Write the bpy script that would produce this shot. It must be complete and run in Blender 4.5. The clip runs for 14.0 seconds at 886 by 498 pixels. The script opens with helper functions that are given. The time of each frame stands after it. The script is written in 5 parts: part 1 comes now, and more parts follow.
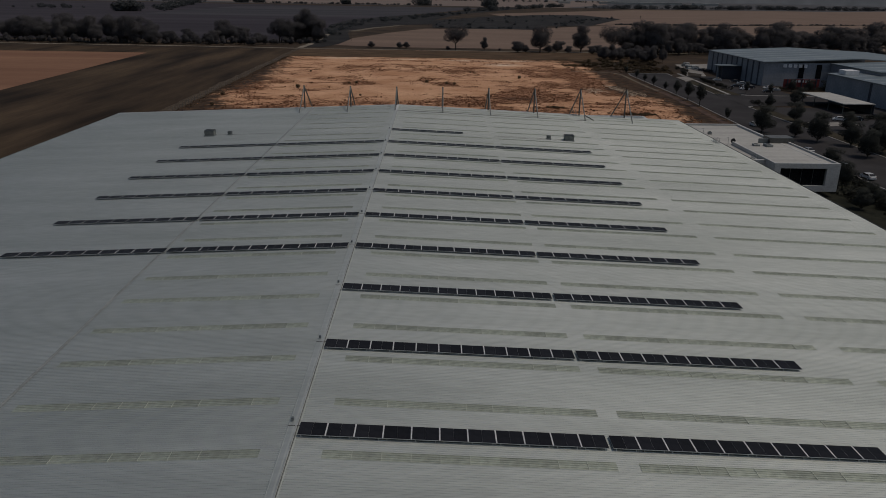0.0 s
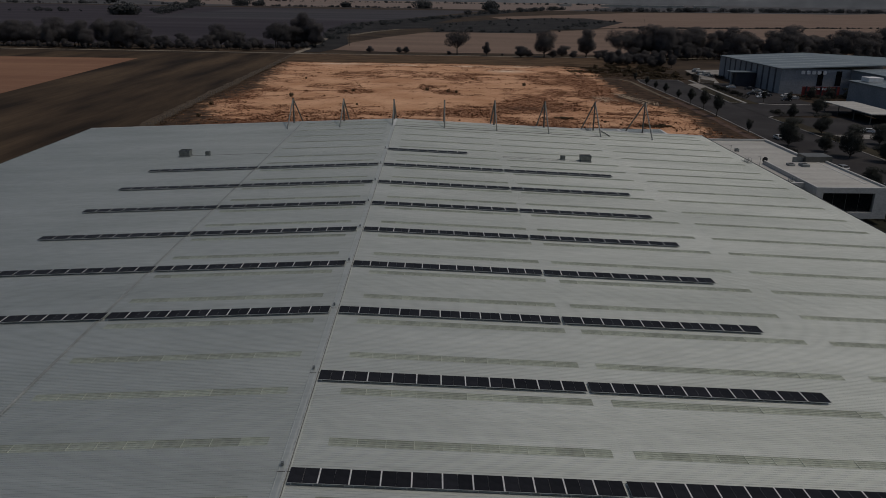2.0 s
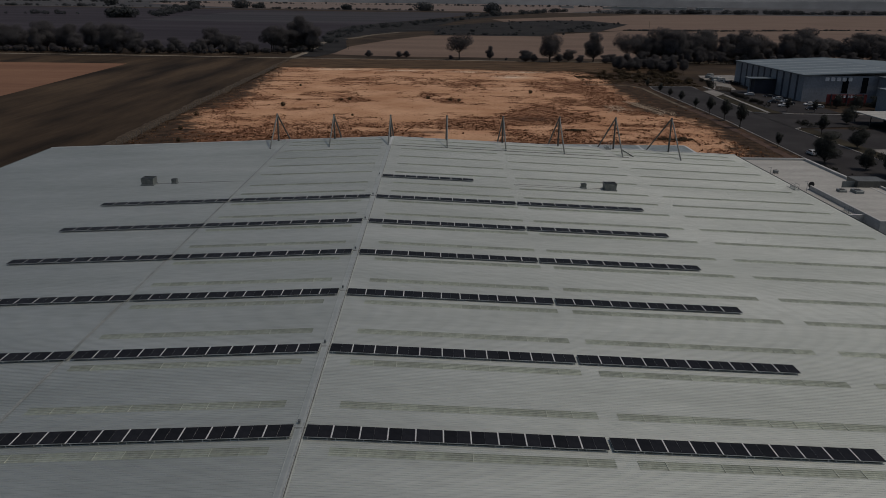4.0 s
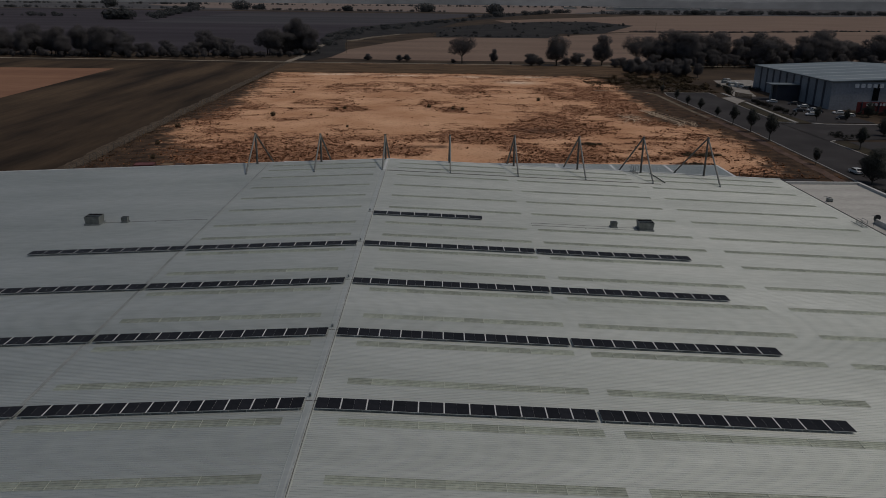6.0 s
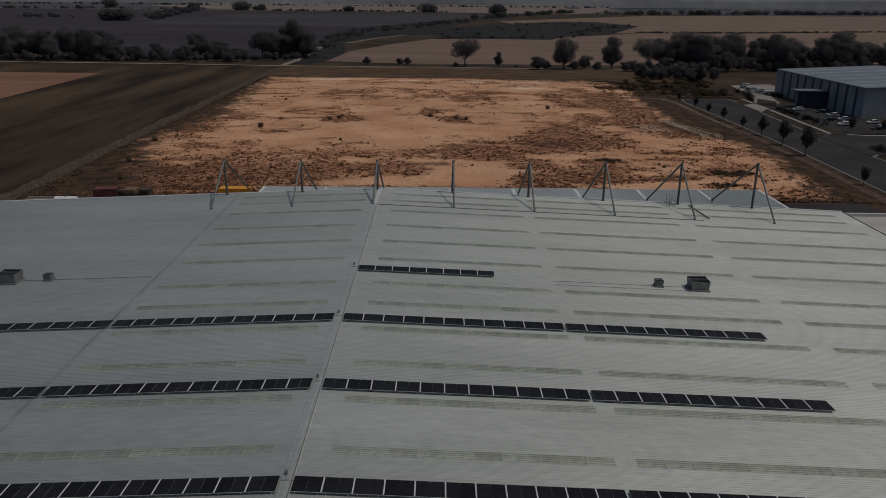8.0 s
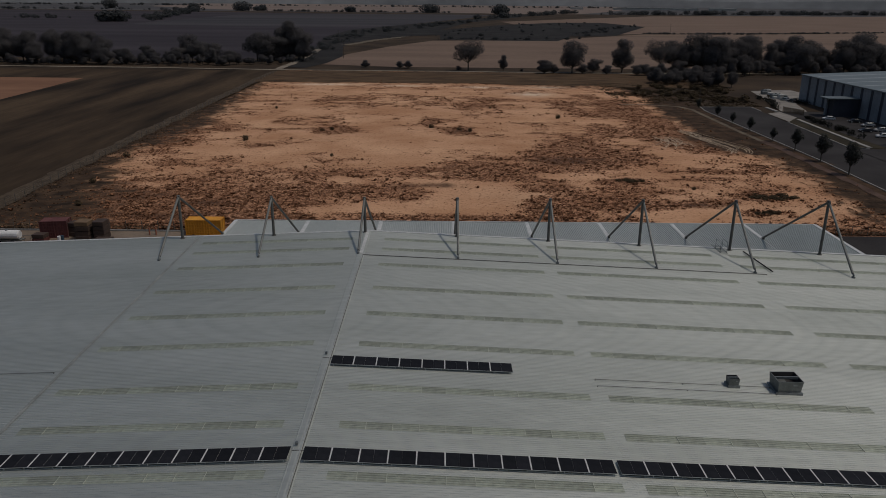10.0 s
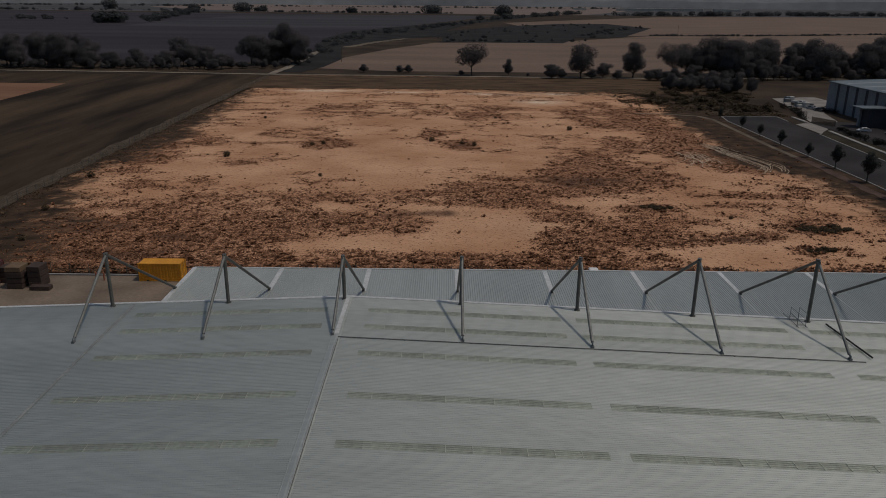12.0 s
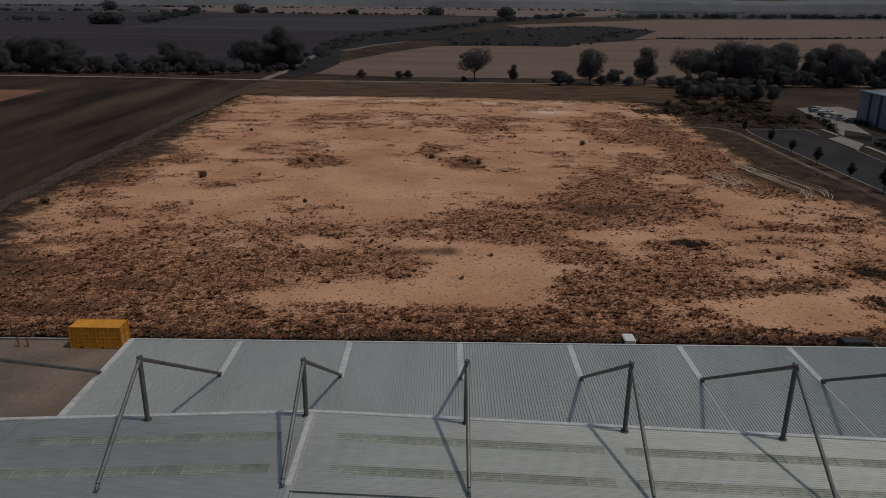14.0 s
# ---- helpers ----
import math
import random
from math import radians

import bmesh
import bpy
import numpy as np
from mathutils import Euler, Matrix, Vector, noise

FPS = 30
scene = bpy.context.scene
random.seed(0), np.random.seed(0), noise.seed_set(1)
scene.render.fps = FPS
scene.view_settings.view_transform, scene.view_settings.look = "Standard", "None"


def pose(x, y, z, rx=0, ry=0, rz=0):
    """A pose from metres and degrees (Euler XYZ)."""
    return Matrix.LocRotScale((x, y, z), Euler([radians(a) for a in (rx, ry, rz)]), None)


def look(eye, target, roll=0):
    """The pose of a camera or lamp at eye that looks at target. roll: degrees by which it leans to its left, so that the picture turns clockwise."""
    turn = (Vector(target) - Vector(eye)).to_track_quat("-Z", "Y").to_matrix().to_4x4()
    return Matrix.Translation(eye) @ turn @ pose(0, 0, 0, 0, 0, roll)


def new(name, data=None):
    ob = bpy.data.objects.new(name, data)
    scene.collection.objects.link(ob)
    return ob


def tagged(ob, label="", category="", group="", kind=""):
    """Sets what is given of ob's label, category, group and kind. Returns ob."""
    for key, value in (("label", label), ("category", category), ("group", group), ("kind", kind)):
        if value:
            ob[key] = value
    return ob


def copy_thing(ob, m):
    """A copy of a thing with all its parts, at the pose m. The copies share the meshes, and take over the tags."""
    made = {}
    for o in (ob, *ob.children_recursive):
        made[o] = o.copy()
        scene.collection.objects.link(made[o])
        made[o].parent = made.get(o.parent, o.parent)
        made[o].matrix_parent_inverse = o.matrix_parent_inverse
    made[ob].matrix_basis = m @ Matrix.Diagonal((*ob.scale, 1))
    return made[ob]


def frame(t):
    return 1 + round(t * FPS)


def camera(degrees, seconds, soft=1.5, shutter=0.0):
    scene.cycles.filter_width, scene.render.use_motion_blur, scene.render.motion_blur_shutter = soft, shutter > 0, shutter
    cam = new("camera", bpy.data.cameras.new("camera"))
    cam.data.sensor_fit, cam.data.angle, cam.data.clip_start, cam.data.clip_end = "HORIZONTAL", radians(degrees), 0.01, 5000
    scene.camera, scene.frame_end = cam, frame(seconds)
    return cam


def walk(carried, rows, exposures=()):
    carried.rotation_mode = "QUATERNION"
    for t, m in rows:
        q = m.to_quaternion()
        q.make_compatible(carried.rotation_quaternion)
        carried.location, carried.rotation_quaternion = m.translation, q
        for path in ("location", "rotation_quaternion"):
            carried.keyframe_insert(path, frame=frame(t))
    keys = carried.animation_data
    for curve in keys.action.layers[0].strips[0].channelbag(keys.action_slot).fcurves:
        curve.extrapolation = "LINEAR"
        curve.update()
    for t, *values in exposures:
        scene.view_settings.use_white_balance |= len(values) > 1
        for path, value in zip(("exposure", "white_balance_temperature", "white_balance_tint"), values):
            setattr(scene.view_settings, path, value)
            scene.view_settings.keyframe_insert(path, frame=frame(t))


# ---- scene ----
cam = camera(61.8, 14.0, soft=0.9)
PATH = [
    (0.0, (10.478, -8.249, 41.412), (10.622, 1.195, 38.126), 0.88),
    (0.5, (10.442, -4.008, 41.482), (10.585, 5.438, 38.203), 0.87),
    (1.0, (10.414, 0.400, 41.546), (10.554, 9.850, 38.278), 0.86),
    (1.5, (10.392, 5.009, 41.607), (10.530, 14.462, 38.347), 0.84),
    (2.0, (10.377, 9.823, 41.663), (10.511, 19.278, 38.410), 0.82),
    (2.5, (10.368, 14.848, 41.715), (10.498, 24.306, 38.470), 0.80),
    (3.0, (10.366, 20.000, 41.764), (10.491, 29.461, 38.527), 0.78),
    (3.5, (10.368, 25.345, 41.811), (10.488, 34.806, 38.576), 0.76),
    (4.0, (10.376, 30.751, 41.855), (10.490, 40.214, 38.625), 0.74),
    (4.5, (10.389, 36.242, 41.897), (10.497, 45.707, 38.671), 0.71),
    (5.0, (10.406, 41.803, 41.938), (10.507, 51.269, 38.714), 0.69),
    (5.5, (10.428, 47.412, 41.978), (10.522, 56.880, 38.760), 0.66),
    (6.0, (10.453, 53.085, 42.017), (10.539, 62.552, 38.797), 0.64),
    (6.5, (10.481, 58.778, 42.056), (10.560, 68.245, 38.837), 0.62),
    (7.0, (10.513, 64.494, 42.096), (10.584, 73.962, 38.877), 0.59),
    (7.5, (10.547, 70.231, 42.136), (10.611, 79.698, 38.917), 0.57),
    (8.0, (10.584, 75.920, 42.177), (10.639, 85.388, 38.959), 0.55),
    (8.5, (10.622, 81.668, 42.220), (10.670, 91.137, 39.004), 0.54),
    (9.0, (10.662, 87.404, 42.265), (10.702, 96.872, 39.049), 0.52),
    (9.5, (10.704, 93.136, 42.313), (10.735, 102.605, 39.097), 0.51),
    (10.0, (10.746, 98.864, 42.363), (10.770, 108.333, 39.147), 0.51),
    (10.5, (10.788, 104.529, 42.417), (10.805, 113.998, 39.202), 0.50),
    (11.0, (10.831, 110.295, 42.475), (10.841, 119.764, 39.260), 0.50),
    (11.5, (10.874, 116.024, 42.537), (10.876, 125.494, 39.324), 0.51),
    (12.0, (10.916, 121.722, 42.603), (10.912, 131.193, 39.394), 0.52),
    (12.5, (10.957, 127.424, 42.675), (10.947, 136.894, 39.464), 0.53),
    (13.0, (10.997, 133.146, 42.752), (10.981, 142.617, 39.540), 0.55),
    (13.5, (11.036, 138.861, 42.835), (11.014, 148.331, 39.623), 0.58),
    (14.0, (11.072, 144.433, 42.925), (11.046, 153.910, 39.734), 0.61),
]
walk(cam, [(t, look(eye, target, roll)) for t, eye, target, roll in PATH], exposures=[(0.0, -1.06, 6330, 10), (14.0, -1.06, 6330, 10)])

# ---- daylight: hazy high sun from the right, slightly behind ----
SUN = Vector((0.47, -0.09, 1.0)).normalized()
world = bpy.data.worlds.new("world")
scene.world = world
world.use_nodes = True
wn = world.node_tree
sky = wn.nodes.new("ShaderNodeTexSky")
sky.sky_type = "NISHITA"
sky.sun_disc = False
sky.sun_elevation = math.asin(SUN.z)
sky.sun_rotation = math.atan2(SUN.x, SUN.y)
sky.air_density, sky.dust_density, sky.ozone_density = 1.2, 3.0, 1.0
wn.nodes["Background"].inputs["Strength"].default_value = 0.095
wn.links.new(sky.outputs[0], wn.nodes["Background"].inputs["Color"])
sun = new("sun", bpy.data.lights.new("sun", "SUN"))
sun.data.energy, sun.data.angle, sun.data.color = 2.55, radians(1.6), (1.0, 0.885, 0.745)
sun.matrix_world = look(SUN * 300, (0, 0, 0))


# ---- materials ----
def mat(name, dark, light, scale=1.0, rough=0.8, metal=0.0, bump=0.0, fine=8.0, stretch=(1, 1, 1), spread=0.3, random_shade=0.0, spec=0.5, island=0.0, grain_range=(0.82, 1.15)):
    """A surface with two colours mixed by coarse noise, fine grain over it and relief from the grain."""
    m = bpy.data.materials.new(name)
    m.use_nodes = True
    nt = m.node_tree
    b = nt.nodes["Principled BSDF"]
    b.inputs["Roughness"].default_value, b.inputs["Metallic"].default_value = rough, metal
    b.inputs["Specular IOR Level"].default_value = spec
    tc, mp = nt.nodes.new("ShaderNodeTexCoord"), nt.nodes.new("ShaderNodeMapping")
    mp.inputs["Scale"].default_value = stretch
    nt.links.new(tc.outputs["Object"], mp.inputs["Vector"])
    n1, n2 = nt.nodes.new("ShaderNodeTexNoise"), nt.nodes.new("ShaderNodeTexNoise")
    n1.inputs["Scale"].default_value, n1.inputs["Detail"].default_value = scale, 6
    n2.inputs["Scale"].default_value, n2.inputs["Detail"].default_value = scale * fine, 4
    for n in (n1, n2):
        nt.links.new(mp.outputs[0], n.inputs["Vector"])
    ramp = nt.nodes.new("ShaderNodeValToRGB")
    ramp.color_ramp.elements[0].position, ramp.color_ramp.elements[1].position = 0.5 - spread / 2, 0.5 + spread / 2
    ramp.color_ramp.elements[0].color, ramp.color_ramp.elements[1].color = (*dark, 1), (*light, 1)
    nt.links.new(n1.outputs["Fac"], ramp.inputs[0])
    grain = nt.nodes.new("ShaderNodeMapRange")
    grain.inputs["From Min"].default_value, grain.inputs["From Max"].default_value = 0.25, 0.75
    grain.inputs["To Min"].default_value, grain.inputs["To Max"].default_value = grain_range
    nt.links.new(n2.outputs["Fac"], grain.inputs["Value"])
    mul = nt.nodes.new("ShaderNodeVectorMath")
    mul.operation = "SCALE"
    nt.links.new(ramp.outputs[0], mul.inputs[0])
    nt.links.new(grain.outputs[0], mul.inputs["Scale"])
    out = mul.outputs[0]
    if random_shade or island:
        src = nt.nodes.new("ShaderNodeObjectInfo" if random_shade else "ShaderNodeNewGeometry")
        r = nt.nodes.new("ShaderNodeMapRange")
        k = random_shade or island
        r.inputs["To Min"].default_value, r.inputs["To Max"].default_value = 1 - k, 1 + k
        nt.links.new(src.outputs["Random" if random_shade else "Random Per Island"], r.inputs["Value"])
        m2 = nt.nodes.new("ShaderNodeVectorMath")
        m2.operation = "SCALE"
        nt.links.new(out, m2.inputs[0])
        nt.links.new(r.outputs[0], m2.inputs["Scale"])
        out = m2.outputs[0]
    nt.links.new(out, b.inputs["Base Color"])
    if bump:
        bp = nt.nodes.new("ShaderNodeBump")
        bp.inputs["Strength"].default_value, bp.inputs["Distance"].default_value = 0.6, bump
        nt.links.new(n2.outputs["Fac"], bp.inputs["Height"])
        nt.links.new(bp.outputs[0], b.inputs["Normal"])
    return m


ROOF = mat("roof_steel", (0.43, 0.453, 0.427), (0.545, 0.566, 0.538), 0.09, 0.65, 0.92, 0.0, 14, (0.35, 1.6, 1), 0.5, spec=0.6, grain_range=(0.91, 1.07))
CANOPY = mat("canopy_steel", (0.375, 0.401, 0.384), (0.462, 0.488, 0.469), 0.12, 0.45, 0.4, 0.0, 14, (1.5, 0.4, 1), 0.5, grain_range=(0.93, 1.05))
FLASH = mat("flashing", (0.5, 0.51, 0.5), (0.6, 0.61, 0.6), 0.3, 0.5, 0.2, 0.0, 8)
# the fine ribs across the slope spread reflections along the building
b = ROOF.node_tree.nodes["Principled BSDF"]
tangent = ROOF.node_tree.nodes.new("ShaderNodeCombineXYZ")
tangent.inputs["Y"].default_value = 1.0
ROOF.node_tree.links.new(tangent.outputs[0], b.inputs["Tangent"])
b.inputs["Anisotropic"].default_value = 0.22
# darker steel tone for the lap that faces away from the sun
LAPSHADE = mat("lap_shade", (0.25, 0.265, 0.25), (0.35, 0.365, 0.345), 0.5, 0.7, 0.6)
CAPSTEEL = mat("ridge_steel", (0.4, 0.42, 0.41), (0.5, 0.52, 0.505), 0.3, 0.6, 0.75)
FIBRE = mat("skylight_fibreglass", (0.352, 0.376, 0.318), (0.434, 0.458, 0.394), 0.22, 0.63, 0.72, 0.0, 9, (1, 1, 1), 0.35, random_shade=0.12)
FIBREJOIN = mat("skylight_join", (0.36, 0.38, 0.32), (0.445, 0.46, 0.392), 0.5, 0.6)
GALV = mat("galvanised_steel", (0.14, 0.155, 0.16), (0.22, 0.24, 0.24), 0.8, 0.5, 0.5)
PIPE = mat("grey_painted_steel", (0.075, 0.075, 0.069), (0.118, 0.117, 0.107), 0.7, 0.5, 0.2)
PIPELIGHT = mat("pale_grey_steel", (0.125, 0.13, 0.122), (0.18, 0.185, 0.173), 0.7, 0.5, 0.3)
ALU = mat("aluminium", (0.56, 0.56, 0.55), (0.66, 0.66, 0.65), 2.0, 0.5, 0.2)
CELLS = mat("solar_cells", (0.0105, 0.011, 0.0138), (0.017, 0.0175, 0.021), 1.5, 0.5, 0.0, 0.0, 6, random_shade=0.25, spec=0.06)
RUBBER = mat("black_rubber", (0.015, 0.015, 0.016), (0.03, 0.03, 0.03), 1.0, 0.8)
DUCT = mat("duct_steel", (0.13, 0.14, 0.135), (0.2, 0.21, 0.2), 1.5, 0.5, 0.5)
WALL = mat("wall_panel", (0.4, 0.4, 0.38), (0.48, 0.48, 0.46), 0.2, 0.7)
CONCRETE = mat("yard_concrete", (0.12, 0.09, 0.064), (0.205, 0.158, 0.117), 0.16, 0.9, 0.0, 0.01, 12, spread=0.4)
YELLOW = mat("yellow_paint", (0.56, 0.24, 0.014), (0.68, 0.31, 0.022), 0.5, 0.6)


# ---- mesh helpers ----
def part(name, bm, material, parent=None, label="", smooth=False):
    me = bpy.data.meshes.new(name)
    bm.to_mesh(me)
    bm.free()
    for m in (material if isinstance(material, (list, tuple)) else [material]):
        me.materials.append(m)
    if smooth:
        me.polygons.foreach_set("use_smooth", [True] * len(me.polygons))
    ob = new(name, me)
    if parent is not None:
        ob.parent = parent
    if label:
        ob["label"] = label
    return ob


def empty(name, m, label, category, group="", kind=""):
    ob = new(name)
    ob.empty_display_size = 0.2
    ob.matrix_basis = m
    return tagged(ob, label, category, group, kind)


def box(bm, x0, x1, y0, y1, z0, z1, mi=0, bevel=0.0):
    vs = [bm.verts.new((x, y, z)) for z in (z0, z1) for y in (y0, y1) for x in (x0, x1)]
    fs = [bm.faces.new([vs[i] for i in f]) for f in ((0, 2, 3, 1), (4, 5, 7, 6), (0, 1, 5, 4), (1, 3, 7, 5), (3, 2, 6, 7), (2, 0, 4, 6))]
    for f in fs:
        f.material_index = mi
    if bevel:
        es = list({e for f in fs for e in f.edges})
        bmesh.ops.bevel(bm, geom=es, offset=bevel, segments=1, affect="EDGES")
    return vs


def tube(bm, a, b, r0, r1=None, n=10, mi=0, caps=True):
    a, b = Vector(a), Vector(b)
    r1 = r0 if r1 is None else r1
    q = (b - a).to_track_quat("Z", "Y")
    rings = []
    for p, r in ((a, r0), (b, r1)):
        rings.append([bm.verts.new(p + q @ Vector((r * math.cos(2 * math.pi * k / n), r * math.sin(2 * math.pi * k / n), 0))) for k in range(n)])
    for k in range(n):
        bm.faces.new((rings[0][k], rings[0][(k + 1) % n], rings[1][(k + 1) % n], rings[1][k])).material_index = mi
    if caps:
        bm.faces.new(rings[0][::-1]).material_index = mi
        bm.faces.new(rings[1]).material_index = mi


def prism(bm, poly, z0, z1, mi=0):
    """An upright prism over a counter-clockwise outline."""
    lo, hi = [bm.verts.new((x, y, z0)) for x, y in poly], [bm.verts.new((x, y, z1)) for x, y in poly]
    n = len(poly)
    fs = [bm.faces.new(lo[::-1]), bm.faces.new(hi)] + [bm.faces.new((lo[k], lo[(k + 1) % n], hi[(k + 1) % n], hi[k])) for k in range(n)]
    for f in fs:
        f.material_index = mi


def made(fn, *a, **k):
    bm = bmesh.new()
    fn(bm, *a, **k)
    return bm


# ---- the warehouse ----
RX, RZ, SLOPE = 0.75, 12.0, 0.0435
XL, XR, YB, YF = -75.6, 78.2, -40.0, 195.7


def rz(x):
    return RZ - SLOPE * abs(x - RX)


warehouse = empty("warehouse", pose(RX, 80, 0), "large warehouse with a pale grey ribbed steel gable roof", "warehouse")
BASE = Matrix.Translation((-RX, -80, 0))


def wpart(name, bm, material, label=""):
    bm.transform(BASE)
    return part(name, bm, material, warehouse, label)


def sheeting(x0, x1, lift):
    """Ribbed sheets that run down the slope: trapezoid ribs every quarter metre."""
    bm = bmesh.new()
    prof, y, pitch, rib = [], YB, 0.25, 0.028
    while y < YF - pitch:
        prof += [(y, 0), (y + 0.165, 0), (y + 0.18, rib), (y + 0.225, rib), (y + 0.24, 0)]
        y += pitch
    prof.append((YF, 0))
    rows = [[bm.verts.new((x, py, rz(x) + pz + lift)) for py, pz in prof] for x in (x0, x1)]
    for k in range(len(prof) - 1):
        bm.faces.new((rows[0][k], rows[1][k], rows[1][k + 1], rows[0][k + 1]))
    under = [bm.verts.new((x, py, rz(x) - 0.12)) for x in (x0, x1) for py in (YB, YF)]
    bm.faces.new((under[0], under[1], under[3], under[2]))
    return bm


SEAMS_R, SEAMS_L = (RX + 0.05, 23.6, 48.9, XR), (RX - 0.05, -22.2, -47.5, XL)
for k in range(3):
    wpart("roof_sheeting", sheeting(SEAMS_R[k], SEAMS_R[k + 1] + (0.35 if k < 2 else 0), 0.014 * (2 - k)), ROOF)
    wpart("roof_sheeting", sheeting(SEAMS_L[k + 1] - (0.35 if k < 2 else 0), SEAMS_L[k], 0.014 * (2 - k)), ROOF)
# step flashing at the left sheet lap; its shade is put into the colour
for x in SEAMS_L[1:2]:
    bm, s = bmesh.new(), -1
    v = [bm.verts.new((x + s * dx, y, rz(x) + dz)) for y in (YB, YF - 0.3) for dx, dz in ((-0.02, 0.07), (0.3, 0.056), (0.31, 0.02))]
    for a, b in ((0, 1), (1, 2)):
        bm.faces.new((v[a], v[b], v[b + 3], v[a + 3]))
    wpart("step_flashing", bm, LAPSHADE, "lap flashing coloured darker for its shaded side")
# ridge capping: a flat cap with folded edges, a pale cable tray along it and a dark cable beside the tray
bm = bmesh.new()
v = [bm.verts.new((RX + dx, y, rz(RX + dx) + dz)) for y in (YB, YF) for dx, dz in ((-0.43, 0.04), (-0.42, 0.1), (-0.36, 0.115), (-0.33, 0.085), (0, 0.1), (0.33, 0.085), (0.36, 0.115), (0.42, 0.1), (0.43, 0.04))]
for k in range(8):
    bm.faces.new((v[k], v[k + 1], v[k + 10], v[k + 9]))
wpart("ridge_cap", bm, ROOF)
bm = bmesh.new()
y = YB
while y < 184:
    box(bm, RX + 0.12, RX + 0.22, y, min(y + 2.98, 185.0), RZ + 0.085, RZ + 0.135)
    y += 3.0
wpart("cable_tray", bm, CAPSTEEL, "pale folded steel cable tray")
wpart("ridge_cable", made(tube, (RX + 0.3, YB, RZ + 0.11), (RX + 0.3, 185.3, RZ + 0.11), 0.025, n=6), PIPE, "dark grey cable beside the tray")
wpart("end_cap", made(box, RX - 0.2, RX + 0.2, 186.2, YF - 0.4, RZ + 0.09, RZ + 0.125), FLASH, "pale cover strip on the ridge")
# barge flashing along the far edge
for x0, x1 in ((XL, RX), (RX, XR)):
    bm = bmesh.new()
    v = [bm.verts.new((x, y, rz(x) + z)) for x in (x0, x1) for y, z in ((YF - 0.28, 0.06), (YF - 0.26, 0.13), (YF + 0.1, 0.13), (YF + 0.1, -0.3))]
    for k in range(3):
        bm.faces.new((v[k], v[k + 4], v[k + 5], v[k + 1]))
    wpart("barge_flashing", bm, FLASH)
# eave gutters
for s, x in ((1, XR), (-1, XL)):
    bm = bmesh.new()
    pts = ((0, 0.0), (0, -0.25), (0.28, -0.25), (0.28, 0.02), (0.25, 0.02), (0.25, -0.21), (0.03, -0.21), (0.03, 0.0))
    v = [bm.verts.new((x + s * dx, y, rz(x) + dz)) for y in (YB, YF) for dx, dz in pts]
    n = len(pts)
    for k in range(n):
        bm.faces.new((v[k], v[(k + 1) % n], v[n + (k + 1) % n], v[n + k]))
    wpart("gutter", bm, PIPE)
# walls
def gable(bm, y0, y1):
    out = [(XL + 0.3, 0), (XR - 0.3, 0), (XR - 0.3, rz(XR) - 0.15), (RX, RZ - 0.15), (XL + 0.3, rz(XL) - 0.15)]
    a, b = [bm.verts.new((x, y0, z)) for x, z in out], [bm.verts.new((x, y1, z)) for x, z in out]
    bm.faces.new(a)
    bm.faces.new(b[::-1])
    for k in range(5):
        bm.faces.new((a[k], b[k], b[(k + 1) % 5], a[(k + 1) % 5]))


wpart("wall", made(gable, YF - 0.5, YF - 0.25), WALL)
wpart("wall", made(gable, YB + 0.25, YB + 0.5), WALL)
for x in (XL, XR - 0.3):
    wpart("wall", made(box, x + 0.02, x + 0.28, YB + 0.5, YF - 0.5, 0, rz(XL) - 0.2), WALL)

# ---- skylights: strips of ribbed fibreglass sheets, joined every two metres ----
def pane_mesh(length, s):
    bm = bmesh.new()
    prof, y = [], -0.5
    while y < 0.4:
        prof += [(y, 0.02), (y + 0.165, 0.02), (y + 0.18, 0.062), (y + 0.225, 0.062), (y + 0.24, 0.02)]
        y += 0.25
    rows = [[bm.verts.new((x, py, pz - SLOPE * s * x)) for py, pz in prof] for x in (0, length)]
    for k in range(len(prof) - 1):
        bm.faces.new((rows[0][k], rows[1][k], rows[1][k + 1], rows[0][k + 1]))
    me = bpy.data.meshes.new("pane")
    bm.to_mesh(me)
    bm.free()
    me.materials.append(FIBRE)
    return me


def join_mesh(s):
    bm = made(box, -0.02, 0.02, -0.51, 0.5, 0.03, 0.068)
    for v in bm.verts:
        v.co.z -= SLOPE * s * v.co.x
    me = bpy.data.meshes.new("join_strip")
    bm.to_mesh(me)
    bm.free()
    me.materials.append(FIBREJOIN)
    return me


